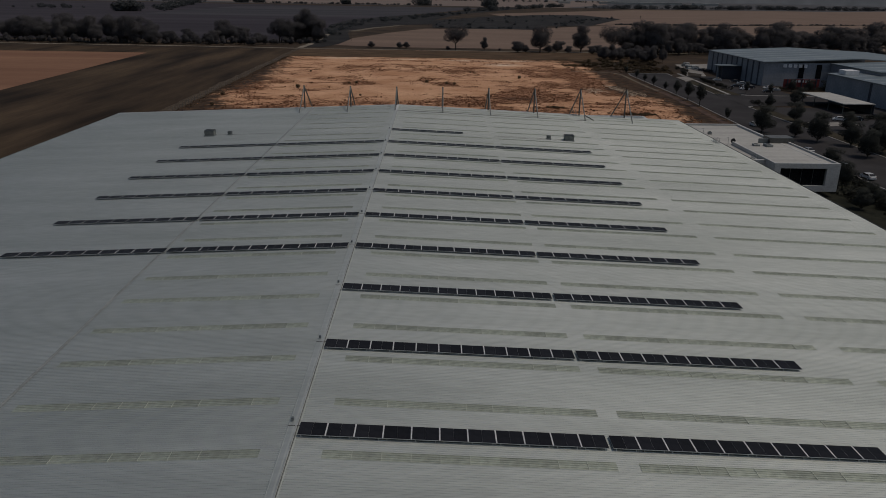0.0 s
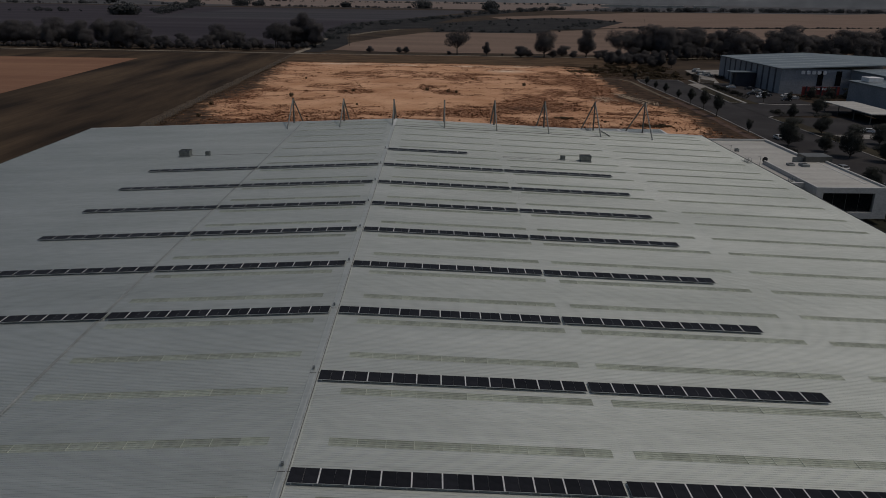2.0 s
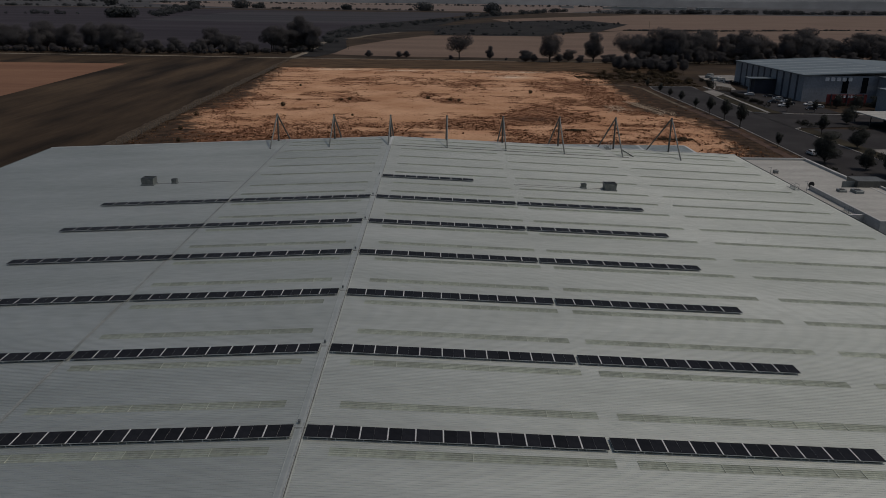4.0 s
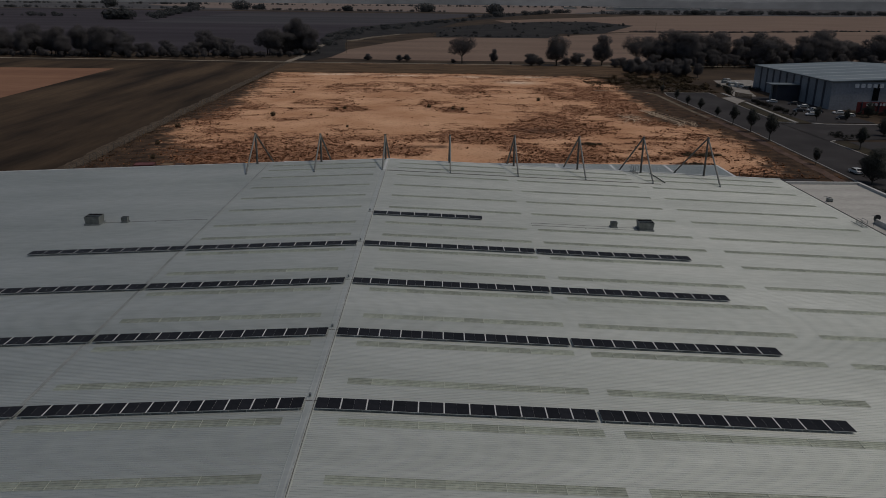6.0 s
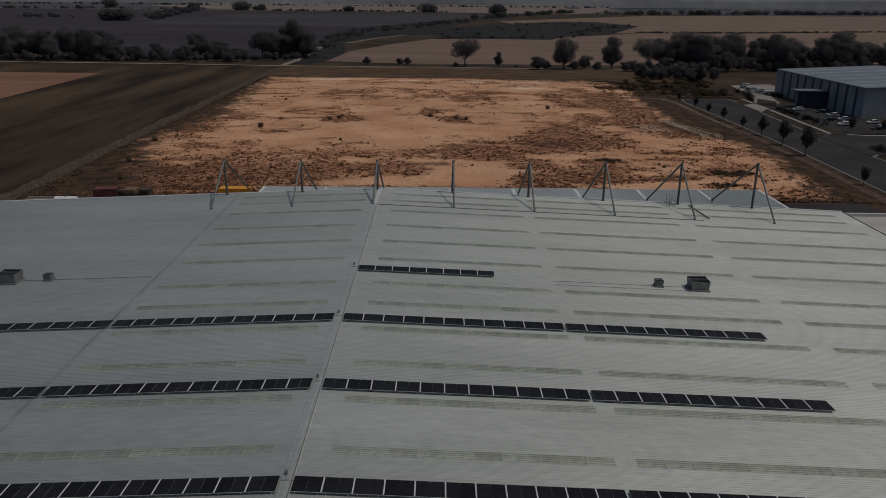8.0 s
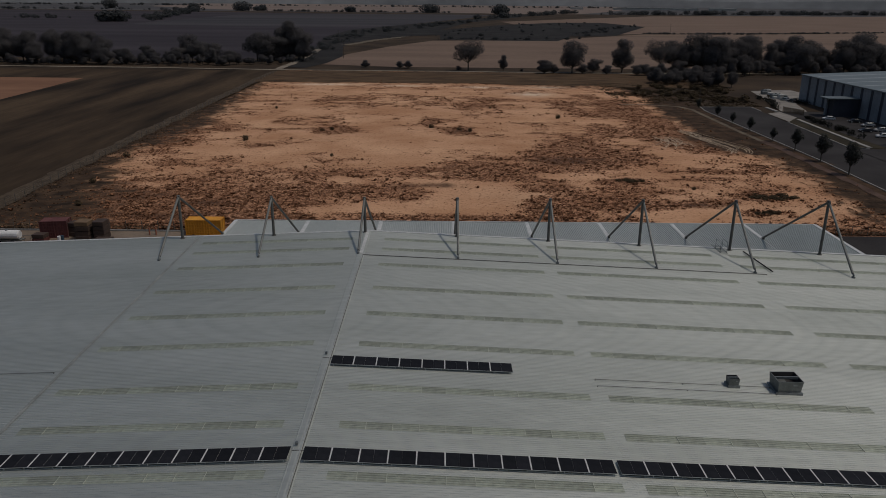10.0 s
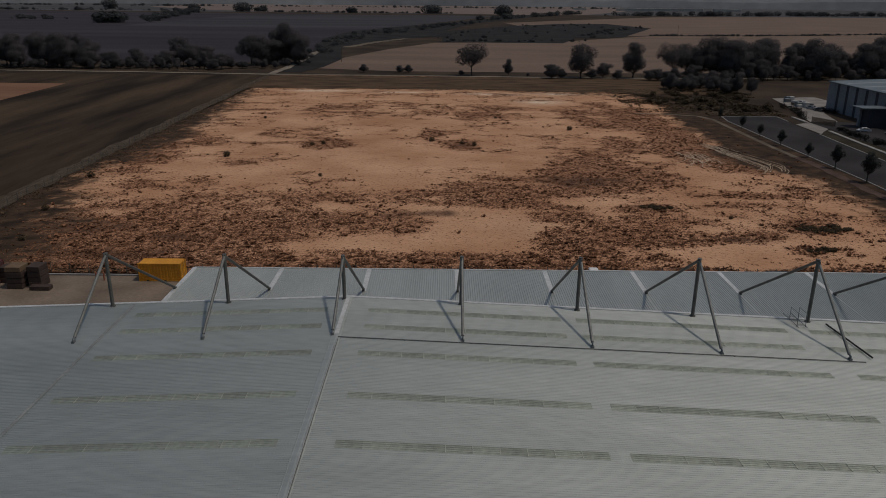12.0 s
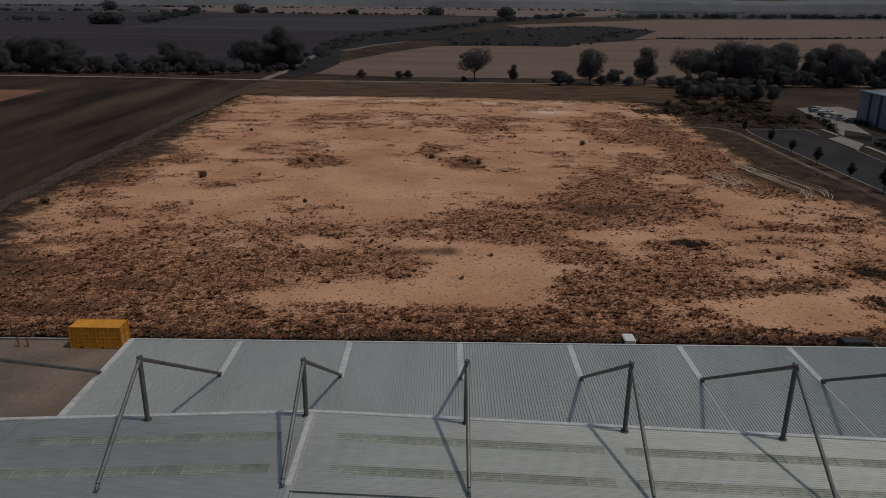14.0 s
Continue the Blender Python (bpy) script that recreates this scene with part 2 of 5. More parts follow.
PANE = {s: pane_mesh(2.0, s) for s in (1, -1)}
JOIN = {s: join_mesh(s) for s in (1, -1)}
STRIP_Y = [14.2, 21.4, 27.7, 34.3] + [37.1 + 13.28 * k + d for k in range(8) for d in (4.0, 11.0)] + [147.3, 153.1, 160.9, 168.1, 175.0, 182.5, 188.3, 192.3]
rng = random.Random(4)
for y in STRIP_Y:
    for x0, x1, lift in ((3.2, 23.0, 0.03), (24.8, 47.5, 0.016), (49.3, 75.6, 0.002), (-21.0, -1.8, 0.03)):
        s = 1 if x1 > 0 else -1
        y1 = YB + 0.25 * round((y - YB) / 0.25)
        sk = empty("skylight", pose(x0, y1, rz(x0) + lift), "weathered greenish fibreglass skylight strip set in the steel roof", "skylight", "skylight strips on the roof")
        n = max(1, round((x1 - x0) / 2.0))
        for k in range(n):
            p = new("pane", PANE[s])
            p.parent = sk
            p.location = (k * 2.0, 0, -SLOPE * s * k * 2.0)
            if k and rng.random() < 0.7:
                j = new("join_strip", JOIN[s])
                j.parent = sk
                j.location = (k * 2.0, 0, -SLOPE * s * k * 2.0)

# ---- solar panels on low tilt frames ----
PW, PL, PITCH, HN, HF = 0.936, 1.66, 1.993, 0.24, 0.2
TILT = math.asin((HN - HF) / PL)


def panel_mesh():
    """One framed panel: dark cells in a thin aluminium rim."""
    bm = bmesh.new()
    w, l = PW / 2, PL / 2
    box(bm, -w, w, -l, l, -0.04, 0.0, 1)
    top = max(bm.faces, key=lambda f: f.calc_center_median().z)
    bmesh.ops.inset_region(bm, faces=[top], thickness=0.042, depth=-0.004)
    top.material_index = 0
    me = bpy.data.meshes.new("solar_panel")
    bm.to_mesh(me)
    bm.free()
    for m in (CELLS, ALU):
        me.materials.append(m)
    return me


def mesh_of(name, bm, *mats):
    me = bpy.data.meshes.new(name)
    bm.to_mesh(me)
    bm.free()
    for m in mats:
        me.materials.append(m)
    return me


PANEL = panel_mesh()
RAIL = mesh_of("mounting_rail", made(box, -0.98, 0.98, -0.025, 0.025, -0.05, 0.0), GALV)
BAR = mesh_of("frame_bar", made(box, -0.042, 0.042, -PL / 2, PL / 2, -0.03, 0.006), ALU)
LEG = mesh_of("leg", made(box, -0.025, 0.025, -0.03, 0.03, 0.0, HN - 0.05), ALU)


def panel_row(x_in, s, pairs, yfar, where):
    """A block of panel pairs that starts at x_in and runs down the slope (s: +1 right, -1 left)."""
    row = empty("solar_panel_row", pose(x_in, yfar, rz(x_in) + 0.05), f"row of {2 * pairs} black solar panels on raised aluminium frames", "solar panels", where)
    for k in range(pairs):
        xc = s * (k * PITCH + 1.0)
        drop = -SLOPE * abs(xc)
        lean = s * math.degrees(math.atan(SLOPE))
        for dx in (-0.472, 0.472):
            p = new("solar_panel", PANEL)
            p.parent = row
            p.matrix_basis = pose(xc + dx, -PL / 2, drop - SLOPE * s * dx + (HN + HF) / 2, -math.degrees(TILT), lean)
        if k < pairs - 1:
            xb = s * ((k + 0.5) * PITCH + 1.0)
            g = new("frame_bar", BAR)
            g.parent = row
            g.matrix_basis = pose(xb, -PL / 2, -SLOPE * abs(xb) + (HN + HF) / 2, -math.degrees(TILT), lean)
        for dy, h in ((-PL + 0.1, HN - 0.05), (-0.15, HF - 0.03)):
            r = new("mounting_rail", RAIL)
            r.parent = row
            r.matrix_basis = pose(xc, dy, drop + h, 0, lean)
        for dx in (-0.7, 0.7):
            g = new("leg", LEG)
            g.parent = row
            g.matrix_basis = pose(xc + dx, -PL + 0.1, drop - SLOPE * s * dx)
    return row


ROWS = (37.75, 51.15, 64.45, 77.75, 91.05, 104.35, 117.35, 130.6, 143.95)
for k, y in enumerate(ROWS):
    panel_row(RX + 0.42, 1, 11, y, "solar panel rows on the roof")
    panel_row(RX + 0.42 + 11 * PITCH + 0.2, 1, 10, y, "solar panel rows on the roof")
    if k > 2:
        panel_row(RX - 0.45, -1, 11, y, "solar panel rows on the roof")
        panel_row(RX - 0.45 - 11 * PITCH - 0.2, -1, 10, y, "solar panel rows on the roof")
panel_row(RX + 0.42, 1, 8, 158.05, "solar panel rows on the roof")

# ---- masts: post, back stay to the roof and long arm down to the canopy ----
YP, YFOOT, YARM, ZAP, ZCAN = 195.0, 186.1, 212.7, 16.95, 5.8
MAST_X = [0.4 + 12.47 * k for k in range(-2, 6)]
for x in MAST_X:
    mast = empty("canopy_mast", pose(x, YP, rz(x)), "grey steel tripod mast with stay and arm holding the canopy", "mast", "masts along the roof edge")
    top = ZAP - rz(x)
    foot = Vector((0, YFOOT - YP, 0.25))
    end = Vector((0, YARM - YP, ZCAN + 0.3 - rz(x)))
    bm = made(tube, (0, 0, 0.06), (0, 0, top), 0.19, n=14)
    post = part("post", bm, PIPE, mast, smooth=False)
    bm = made(tube, (0, 0, 0.03), (0, 0, 0.09), 0.32, n=16)
    for k in range(4):
        a = math.radians(45 + 90 * k)
        tube(bm, (0.26 * math.cos(a), 0.26 * math.sin(a), 0.09), (0.26 * math.cos(a), 0.26 * math.sin(a), 0.14), 0.03, n=6)
    part("base_plate", bm, PIPE, mast)
    ap = Vector((0, 0, top - 0.15))
    d = (ap - foot).normalized()
    part("stay", made(tube, foot + d * 0.35, ap - d * 0.15, 0.15, n=12), PIPELIGHT, mast)
    bm = made(tube, foot - d * 0.1, foot + d * 0.4, 0.07, n=8)
    box(bm, -0.14, 0.14, YFOOT - YP - 0.2, YFOOT - YP + 0.2, 0.03, 0.2)
    box(bm, -0.03, 0.03, YFOOT - YP - 0.12, YFOOT - YP + 0.18, 0.2, 0.5)
    part("stay_foot", bm, GALV, mast)
    d = (end - ap).normalized()
    part("arm", made(tube, ap + d * 0.12, end - d * 0.2, 0.16, n=12), PIPE, mast)
    bm = made(tube, end - d * 0.3, end + d * 0.15, 0.09, n=8)
    box(bm, -0.16, 0.16, end.y - 0.2, end.y + 0.25, ZCAN + 0.04 - rz(x), ZCAN + 0.34 - rz(x))
    part("arm_foot", bm, PIPE, mast)
    bm = made(tube, ap - Vector((0, 0, 0.1)), ap + Vector((0, 0, 0.19)), 0.21, n=14)
    box(bm, -0.035, 0.035, -0.5, 0.5, top - 0.45, top - 0.02)
    part("head_plate", bm, PIPE, mast)

# ---- loading canopy beyond the wall ----
CX0, CX1, CY0, CY1 = -24.5, 75.0, YF - 0.2, 221.0
canopy = empty("loading_canopy", pose(25, 208, 0), "flat grey corrugated steel canopy over the loading dock", "canopy")
CB = Matrix.Translation((-25, -208, 0))


def cpart(name, bm, material, label=""):
    bm.transform(CB)
    return part(name, bm, material, canopy, label)


def corrugated(x0, x1):
    bm = bmesh.new()
    prof, x = [], x0
    while x < x1 - 0.35:
        prof += [(x, 0), (x + 0.16, 0), (x + 0.19, 0.076), (x + 0.25, 0.076), (x + 0.28, 0)]
        x += 0.3
    prof.append((x1, 0))
    rows = [[bm.verts.new((px, y, ZCAN + pz)) for px, pz in prof] for y in (CY0, CY1)]
    for k in range(len(prof) - 1):
        bm.faces.new((rows[0][k], rows[0][k + 1], rows[1][k + 1], rows[1][k]))
    u = [bm.verts.new((px, y, ZCAN - 0.05)) for y in (CY0, CY1) for px in (x0, x1)]
    bm.faces.new((u[0], u[2], u[3], u[1]))
    return bm


edges = [CX0] + [x for x in MAST_X if CX0 + 3 < x < CX1 - 3] + [CX1]
for a, b in zip(edges[:-1], edges[1:]):
    cpart("canopy_sheeting", corrugated(a, b), CANOPY)
for x in edges[1:-1]:
    cpart("canopy_cap", made(box, x - 0.32, x + 0.32, YARM - 0.1, CY1 - 0.15, ZCAN + 0.05, ZCAN + 0.085), FLASH)
cpart("fascia", made(box, CX0 - 0.1, CX1 + 0.1, CY1 - 0.12, CY1 + 0.12, ZCAN - 0.5, ZCAN + 0.13), FLASH)
cpart("side_flashing", made(box, CX0 - 0.3, CX0 + 0.28, CY0, CY1 - 0.12, ZCAN - 0.4, ZCAN + 0.13), FLASH)
cpart("side_flashing", made(box, CX1 - 0.28, CX1 + 0.3, CY0, CY1 - 0.12, ZCAN - 0.4, ZCAN + 0.13), FLASH)
for x in edges[1:-1]:
    cpart("rafter", made(box, x - 0.1, x + 0.1, CY0, CY1 - 0.15, ZCAN - 0.45, ZCAN - 0.06), PIPE)

# ---- ground ----


def sheet(name, poly, z, material, label, category="ground", thick=0.0):
    bm = bmesh.new()
    if thick:
        prism(bm, poly, z - thick, z)
    else:
        bm.faces.new([bm.verts.new((x, y, z)) for x, y in poly])
    return tagged(part(name, bm, material), label, category, kind="structure")


GRASS = mat("dry_grass", (0.022, 0.017, 0.013), (0.066, 0.047, 0.032), 0.03, 1.0, 0, 0.05, 30, spread=0.4, spec=0.1)
GREEN = mat("rough_pasture", (0.0175, 0.0128, 0.0092), (0.068, 0.047, 0.0295), 0.03, 1.0, 0, 0.05, 12, (2.2, 0.3, 1), 0.3, spec=0.1)
PLOUGH = mat("ploughed_soil", (0.13, 0.068, 0.044), (0.24, 0.135, 0.085), 0.01, 1.0, 0, 0.1, 40, (0.25, 3.0, 1), 0.5, spec=0.1)
# blue is raised a little in the stubble colour to stand for haze
STUBBLE = mat("stubble_field", (0.126, 0.09, 0.071), (0.186, 0.135, 0.106), 0.012, 1.0, 0, 0.1, 30, (0.6, 2.0, 1), 0.5, spec=0.1)
BURNT = mat("dark_fallow_field", (0.022, 0.019, 0.024), (0.057, 0.05, 0.058), 0.005, 1.0, 0, 0.1, 40, (0.5, 2.5, 1), 0.6, spec=0.1)
# the bluish grey of this far field stands for haze
FARFIELD = mat("far_hazed_field", (0.05, 0.05, 0.055), (0.088, 0.085, 0.086), 0.0015, 1.0, 0, 0, 12, (0.4, 2.5, 1), 0.4, spec=0.1)
SCRUB = mat("dark_scrub", (0.015, 0.0145, 0.015), (0.034, 0.032, 0.031), 0.03, 1.0, 0, 0.3, 20, spread=0.4, spec=0.1)
GRAVEL = mat("pale_gravel", (0.1, 0.082, 0.063), (0.165, 0.138, 0.106), 0.15, 1.0, 0, 0.02, 20, spec=0.1)
ASPHALT = mat("asphalt", (0.0305, 0.0285, 0.0292), (0.045, 0.0425, 0.0432), 0.08, 0.95, 0, 0.01, 40, spec=0.08)
KERB = mat("kerb_concrete", (0.2, 0.19, 0.18), (0.29, 0.28, 0.26), 0.5, 0.9)
PAVING = mat("pale_concrete", (0.16, 0.148, 0.133), (0.24, 0.222, 0.2), 0.2, 0.9)

sheet("ground", [(-6000, -1500), (6000, -1500), (6000, 9000), (-6000, 9000)], 0.0, GRASS, "dry brown grassland reaching the hazy horizon")
sheet("pasture", [(-600, 100), (-84, 100), (-88.5, 553), (-600, 553)], 0.04, GREEN, "dark rough pasture beside the fence")
sheet("ploughed_field", [(-168, 280), (-181, 503), (-700, 515), (-700, 240)], 0.08, PLOUGH, "bare orange ploughed field")
sheet("stubble_field", [(-70, 600), (-20, 585), (200, 585), (900, 620), (900, 1200), (604, 1180), (272, 1088), (180, 985), (120, 920), (0, 893), (-38, 790), (-64, 690)], 0.1, STUBBLE, "wide tan stubble field")
sheet("stubble_field", [(200, 1044), (272, 1100), (604, 1190), (2600, 1500), (2600, 3300), (1253, 2400), (560, 2150), (242, 1723), (120, 1560), (150, 1200)], 0.1, STUBBLE, "wide tan stubble field")
sheet("fallow_field", [(-2500, 600), (-99, 640), (-99, 760), (-85, 1000), (-60, 1500), (-10, 2100), (-1200, 2300), (-2500, 2200)], 0.1, BURNT, "dark grey fallow field")
sheet("far_field", [(-3000, 2450), (1200, 2300), (3000, 3700), (4500, 6500), (-4500, 6500)], 0.12, FARFIELD, "far field near the horizon, haze put into its grey colour")
FALLOWPALE = mat("pale_fallow_field", (0.034, 0.033, 0.039), (0.064, 0.06, 0.064), 0.004, 1.0, 0, 0.1, 30, (0.3, 3.0, 1), 0.5, spec=0.1)
# stubble tan with the haze of distance mixed into the colour
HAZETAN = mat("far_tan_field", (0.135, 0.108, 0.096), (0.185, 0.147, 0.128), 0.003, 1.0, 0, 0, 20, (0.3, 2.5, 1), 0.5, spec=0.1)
sheet("fallow_strip", [(-471, 1263), (-238, 1238), (-70, 1290), (-10, 1500), (80, 1860), (150, 2150), (-43, 2150), (-475, 1983)], 0.14, FALLOWPALE, "paler grey strip of the fallow field")
sheet("far_tan_field", [(-1185, 3256), (-777, 2683), (-515, 2400), (3, 2400), (200, 2290), (404, 2330), (700, 3100), (1300, 5800), (-1500, 5800)], 0.3, HAZETAN, "far tan field near the horizon, haze put into its colour")
sheet("scrub_patch", [(8, 908), (70, 902), (131, 902), (161, 1007), (223, 1039), (336, 1342), (306, 1548), (214, 1522), (104, 1374), (46, 1239), (7, 1159)], 0.26, SCRUB, "dark scrub patch between the fields")
sheet("scrub_band", [(-87, 575), (-75, 572), (-67, 608), (-64, 668), (-78, 780), (-77, 813), (-30, 973), (8, 1020), (7, 1159), (60, 1500), (130, 1700), (225, 2050), (330, 2250), (197, 2240), (113, 1860), (6, 1496), (-67, 1305), (-115, 1133), (-120, 950), (-100, 760)], 0.22, SCRUB, "band of dark scrub along the creek")


def ribbon(name, pts, w, z, material, label, category="road", ragged=0.0):
    """A strip along a line of points; ragged: by how much its edges wander."""
    if ragged:
        line = []
        for (x0, y0), (x1, y1) in zip(pts[:-1], pts[1:]):
            n = max(1, int(math.hypot(x1 - x0, y1 - y0) / 1.5))
            line += [(x0 + (x1 - x0) * k / n, y0 + (y1 - y0) * k / n) for k in range(n)]
        pts = line + [pts[-1]]
    bm, prev = bmesh.new(), None
    for k, (x, y) in enumerate(pts):
        a, b = Vector(pts[max(0, k - 1)]), Vector(pts[min(len(pts) - 1, k + 1)])
        d = (b - a).normalized()
        e = [w / 2 + ragged * (noise.noise(Vector((x * 0.12, y * 0.12, i))) + 0.7 * noise.noise(Vector((x * 0.6, y * 0.6, i)))) for i in (1.5, 5.5)]
        cur = bm.verts.new((x + d.y * e[0], y - d.x * e[0], z)), bm.verts.new((x - d.y * e[1], y + d.x * e[1], z))
        if prev:
            bm.faces.new((prev[0], cur[0], cur[1], prev[1]))
        prev = cur
    return tagged(part(name, bm, material), label, category, kind="structure")


PALEGRAVEL = mat("bleached_gravel", (0.15, 0.13, 0.105), (0.23, 0.2, 0.165), 0.1, 1.0, spec=0.1)
ribbon("farm_road", [(-420, 575), (-170, 565), (-92, 558), (20, 556), (60, 554), (110, 553), (260, 560)], 4.4, 0.3, mat("white_gravel", (0.145, 0.125, 0.1), (0.25, 0.22, 0.18), 0.03, 1.0, spec=0.1), "pale gravel farm road crossing the fields", ragged=0.5)
ribbon("farm_track", [(-90, 560), (-89, 600), (-91, 680), (-94, 770)], 5.0, 0.34, PALEGRAVEL, "pale gravel farm track", ragged=1.0)
ribbon("creek_track", [(-78, 806), (-59, 893), (-32, 966)], 9.0, 0.32, GRAVEL, "pale gravel track beside the scrub", ragged=3.0)
ribbon("fence_track", [(-81.5, 150), (-85.4, 330), (-88.6, 545)], 5.0, 0.24, mat("worn_grass", (0.044, 0.034, 0.025), (0.094, 0.072, 0.052), 0.5, 1.0, 0, 0.05, 12, (1.6, 0.5, 1), 0.4, spec=0.1), "worn dry grass along the fence", ragged=1.1)
sheet("yard", [(-82, 170), (-20, 170), (90, 170), (90, 232.6), (-79, 232.6)], 0.06, CONCRETE, "stained brown concrete loading yard", "yard")


# bare soil with weed patches: one fine grid that carries how weedy each spot is
def weediness(x, y):
    """0 bare soil to 1 thick dark weeds."""
    n = noise.fractal(Vector((x * 0.03, y * 0.05, 3.0)), 1.0, 2.0, 5) * 0.5 + noise.noise(Vector((x * 0.12, y * 0.2, 9.0))) * 0.46 + noise.noise(Vector((x * 0.4, y * 0.5, 1.0))) * 0.3
    far = min(1.0, max(0.0, (y - 285) / 30))
    n += far * (0.42 * noise.noise(Vector((x * 0.075, y * 0.085, 6.0))) + 0.2 * noise.noise(Vector((x * 0.2, y * 0.2, 4.0))))
    w = 0.13 + 0.16 * max(0.0, 1 - (y - 233) / 70) + n
    for cx, cy, rx, ry, k in PATCHES:
        d = ((x - cx) / rx) ** 2 + ((y - cy) / ry) ** 2
        if d < 3:
            w += k * (1 + 0.35 * far) * math.exp(-0.55 * d * d)
    w = max(0.0, min(1.0, w * 1.3))
    return w * w * (3 - 2 * w)


def along(y, line):
    """Reads a rim line (y, x) at y."""
    for (y0, x0), (y1, x1) in zip(line[:-1], line[1:]):
        if y <= y1:
            return x0 + (x1 - x0) * max(0.0, (y - y0) / (y1 - y0))
    return line[-1][1]


RIM_RIGHT = [(233, 94), (268, 99), (300, 101), (312, 95), (322, 87), (338, 85), (350, 92), (362, 93.5), (378, 92.5), (415, 94), (440, 101), (480, 92), (556, 90)]
RIM_LEFT = [(233, -52), (262, -58), (287, -69), (305, -73), (322, -69), (345, -66), (415, -70), (490, -78), (556, -80)]


def grassiness(x, y):
    """How far the soil has given way to dry grass at the field's rim."""
    side = (x - along(y, RIM_RIGHT)) / 6
    left = (along(y, RIM_LEFT) - x) / 9
    far = (y - (488 - max(0, x - 20) * 0.3)) / 7
    e = max(side, left, min(far, 0.45)) + 0.5 * noise.noise(Vector((x * 0.09, y * 0.09, 5.0))) + 0.75 * noise.noise(Vector((x * 0.28, y * 0.28, 7.0))) + 0.7 * noise.noise(Vector((x * 0.7, y * 0.7, 3.0)))
    return max(0.0, min(1.0, e))


# weed patches and bare patches (x, y, half width, half depth, strength)
PATCHES = [(87, 332, 13, 17, 0.5), (85, 366, 8, 22, 0.38), (84, 345, 9, 12, 0.3), (93, 318, 6, 8, 0.35), (-52, 262, 19, 13, 0.75), (-60, 246, 24, 9, 0.7), (-33, 250, 13, 5, 0.45), (-26, 264, 13, 11, 0.5), (-4, 266, 14, 9, 0.5), (-28, 280, 16, 6, 0.3), (-20, 239, 46, 6, 0.5), (-56, 257, 7, 4, 0.6), (-21, 263, 7, 3, 0.3),
           (-60, 300, 9, 10, 0.25), (-72, 325, 9, 24, 0.4), (-59, 350, 7, 10, 0.4), (-45, 366, 6, 13, 0.35), (-26, 348, 6, 11, 0.5), (-25, 307, 3, 3, 0.5), (-33, 422, 11, 14, 0.4),
           (0, 431, 11, 9, 0.4), (6, 366, 4, 8, 0.4), (29, 290, 19, 14, 0.5), (50, 311, 13, 22, 0.5), (16, 346, 5, 8, 0.6), (28, 418, 17, 20, 0.35), (72, 407, 17, 28, 0.42),
           (66, 350, 6, 14, 0.4), (35, 270, 7, 6, 0.5), (55, 276, 6, 3, 0.7), (43, 250, 15, 13, 0.6), (67, 255, 8, 3.5, 0.55), (75, 279, 4, 3, 0.45), (83, 262, 4, 4, 1.0),
           (76, 248, 3, 2.5, 0.8), (88, 380, 5, 45, 0.35), (63, 309, 9, 12, 0.4), (21, 284, 9, 11, 0.4), (-74, 245, 8, 12, 0.7), (88, 290, 12, 10, 0.25), (84, 272, 12, 5, 0.3),
           (0, 283, 22, 5, 0.3), (62, 290, 16, 6, 0.25), (-30, 300, 20, 5, 0.25), (10, 234.5, 110, 3.4, 0.9), (20.5, 259, 7, 12, -0.8), (62, 243, 9, 5, -0.7), (76, 271, 14, 6, -0.35), (1, 250, 10, 4, -0.5), (-44, 304, 17, 9, -0.45), (-5, 320, 16, 20, -0.3), (27, 322, 13, 8, -0.35),
           (-58, 270, 5, 3, -0.7), (-36, 267.5, 3, 3, -0.5), (43, 281, 8, 3.5, -0.6)]
# chalky pale spots near the far edge
PALE = [(29, 475, 9, 4), (52, 449, 9, 8), (40, 472, 7, 3), (64, 476, 10, 4), (-48, 482, 16, 4), (-10, 478, 12, 3)]


# stands of thick dark weeds (x, y, half width, half depth)
THICK = [(-58, 258, 11, 4), (-68, 249, 12, 6), (-40, 253, 8, 2.5), (84.5, 261.5, 7, 2.5), (-48, 243, 14, 3), (56, 277, 5, 2), (17, 347, 4, 5), (66, 254, 7, 2), (8, 270, 9, 3), (45, 300, 14, 7)]


def thickness(x, y):
    p = max(math.exp(-((x - cx) / rx) ** 2 - ((y - cy) / ry) ** 2) for cx, cy, rx, ry in THICK)
    return max(0.0, min(1.0, 1.5 * p + 0.8 * noise.noise(Vector((x * 0.3, y * 0.3, 11.0))) - 0.45))


def paleness(x, y):
    p = sum(math.exp(-((x - cx) / rx) ** 2 - ((y - cy) / ry) ** 2) for cx, cy, rx, ry in PALE)
    return max(0.0, min(1.0, p * (0.85 + 0.9 * noise.noise(Vector((x * 0.25, y * 0.25, 8.0))))))


FX0, FX1, FY0, FY1, FS = -84.0, 118.0, 221.0, 556.0, 0.8
nx, ny = int((FX1 - FX0) / FS), int((FY1 - FY0) / FS)
verts, weeds, grassy, chalk, thick = [], [], [], [], []
for j in range(ny + 1):
    for i in range(nx + 1):
        x, y = FX0 + i * FS, FY0 + j * FS
        verts.append((x, y, 0.12 + 0.07 * noise.noise(Vector((x * 0.2, y * 0.2, 0))) * (1 if y > 236 else 0) - (0.08 if y < 234 else 0)))
        weeds.append(weediness(x, y))
        grassy.append(grassiness(x, y))
        thick.append(thickness(x, y) if y < 365 else 0.0)
        chalk.append(paleness(x, y) if y > 430 else 0.0)
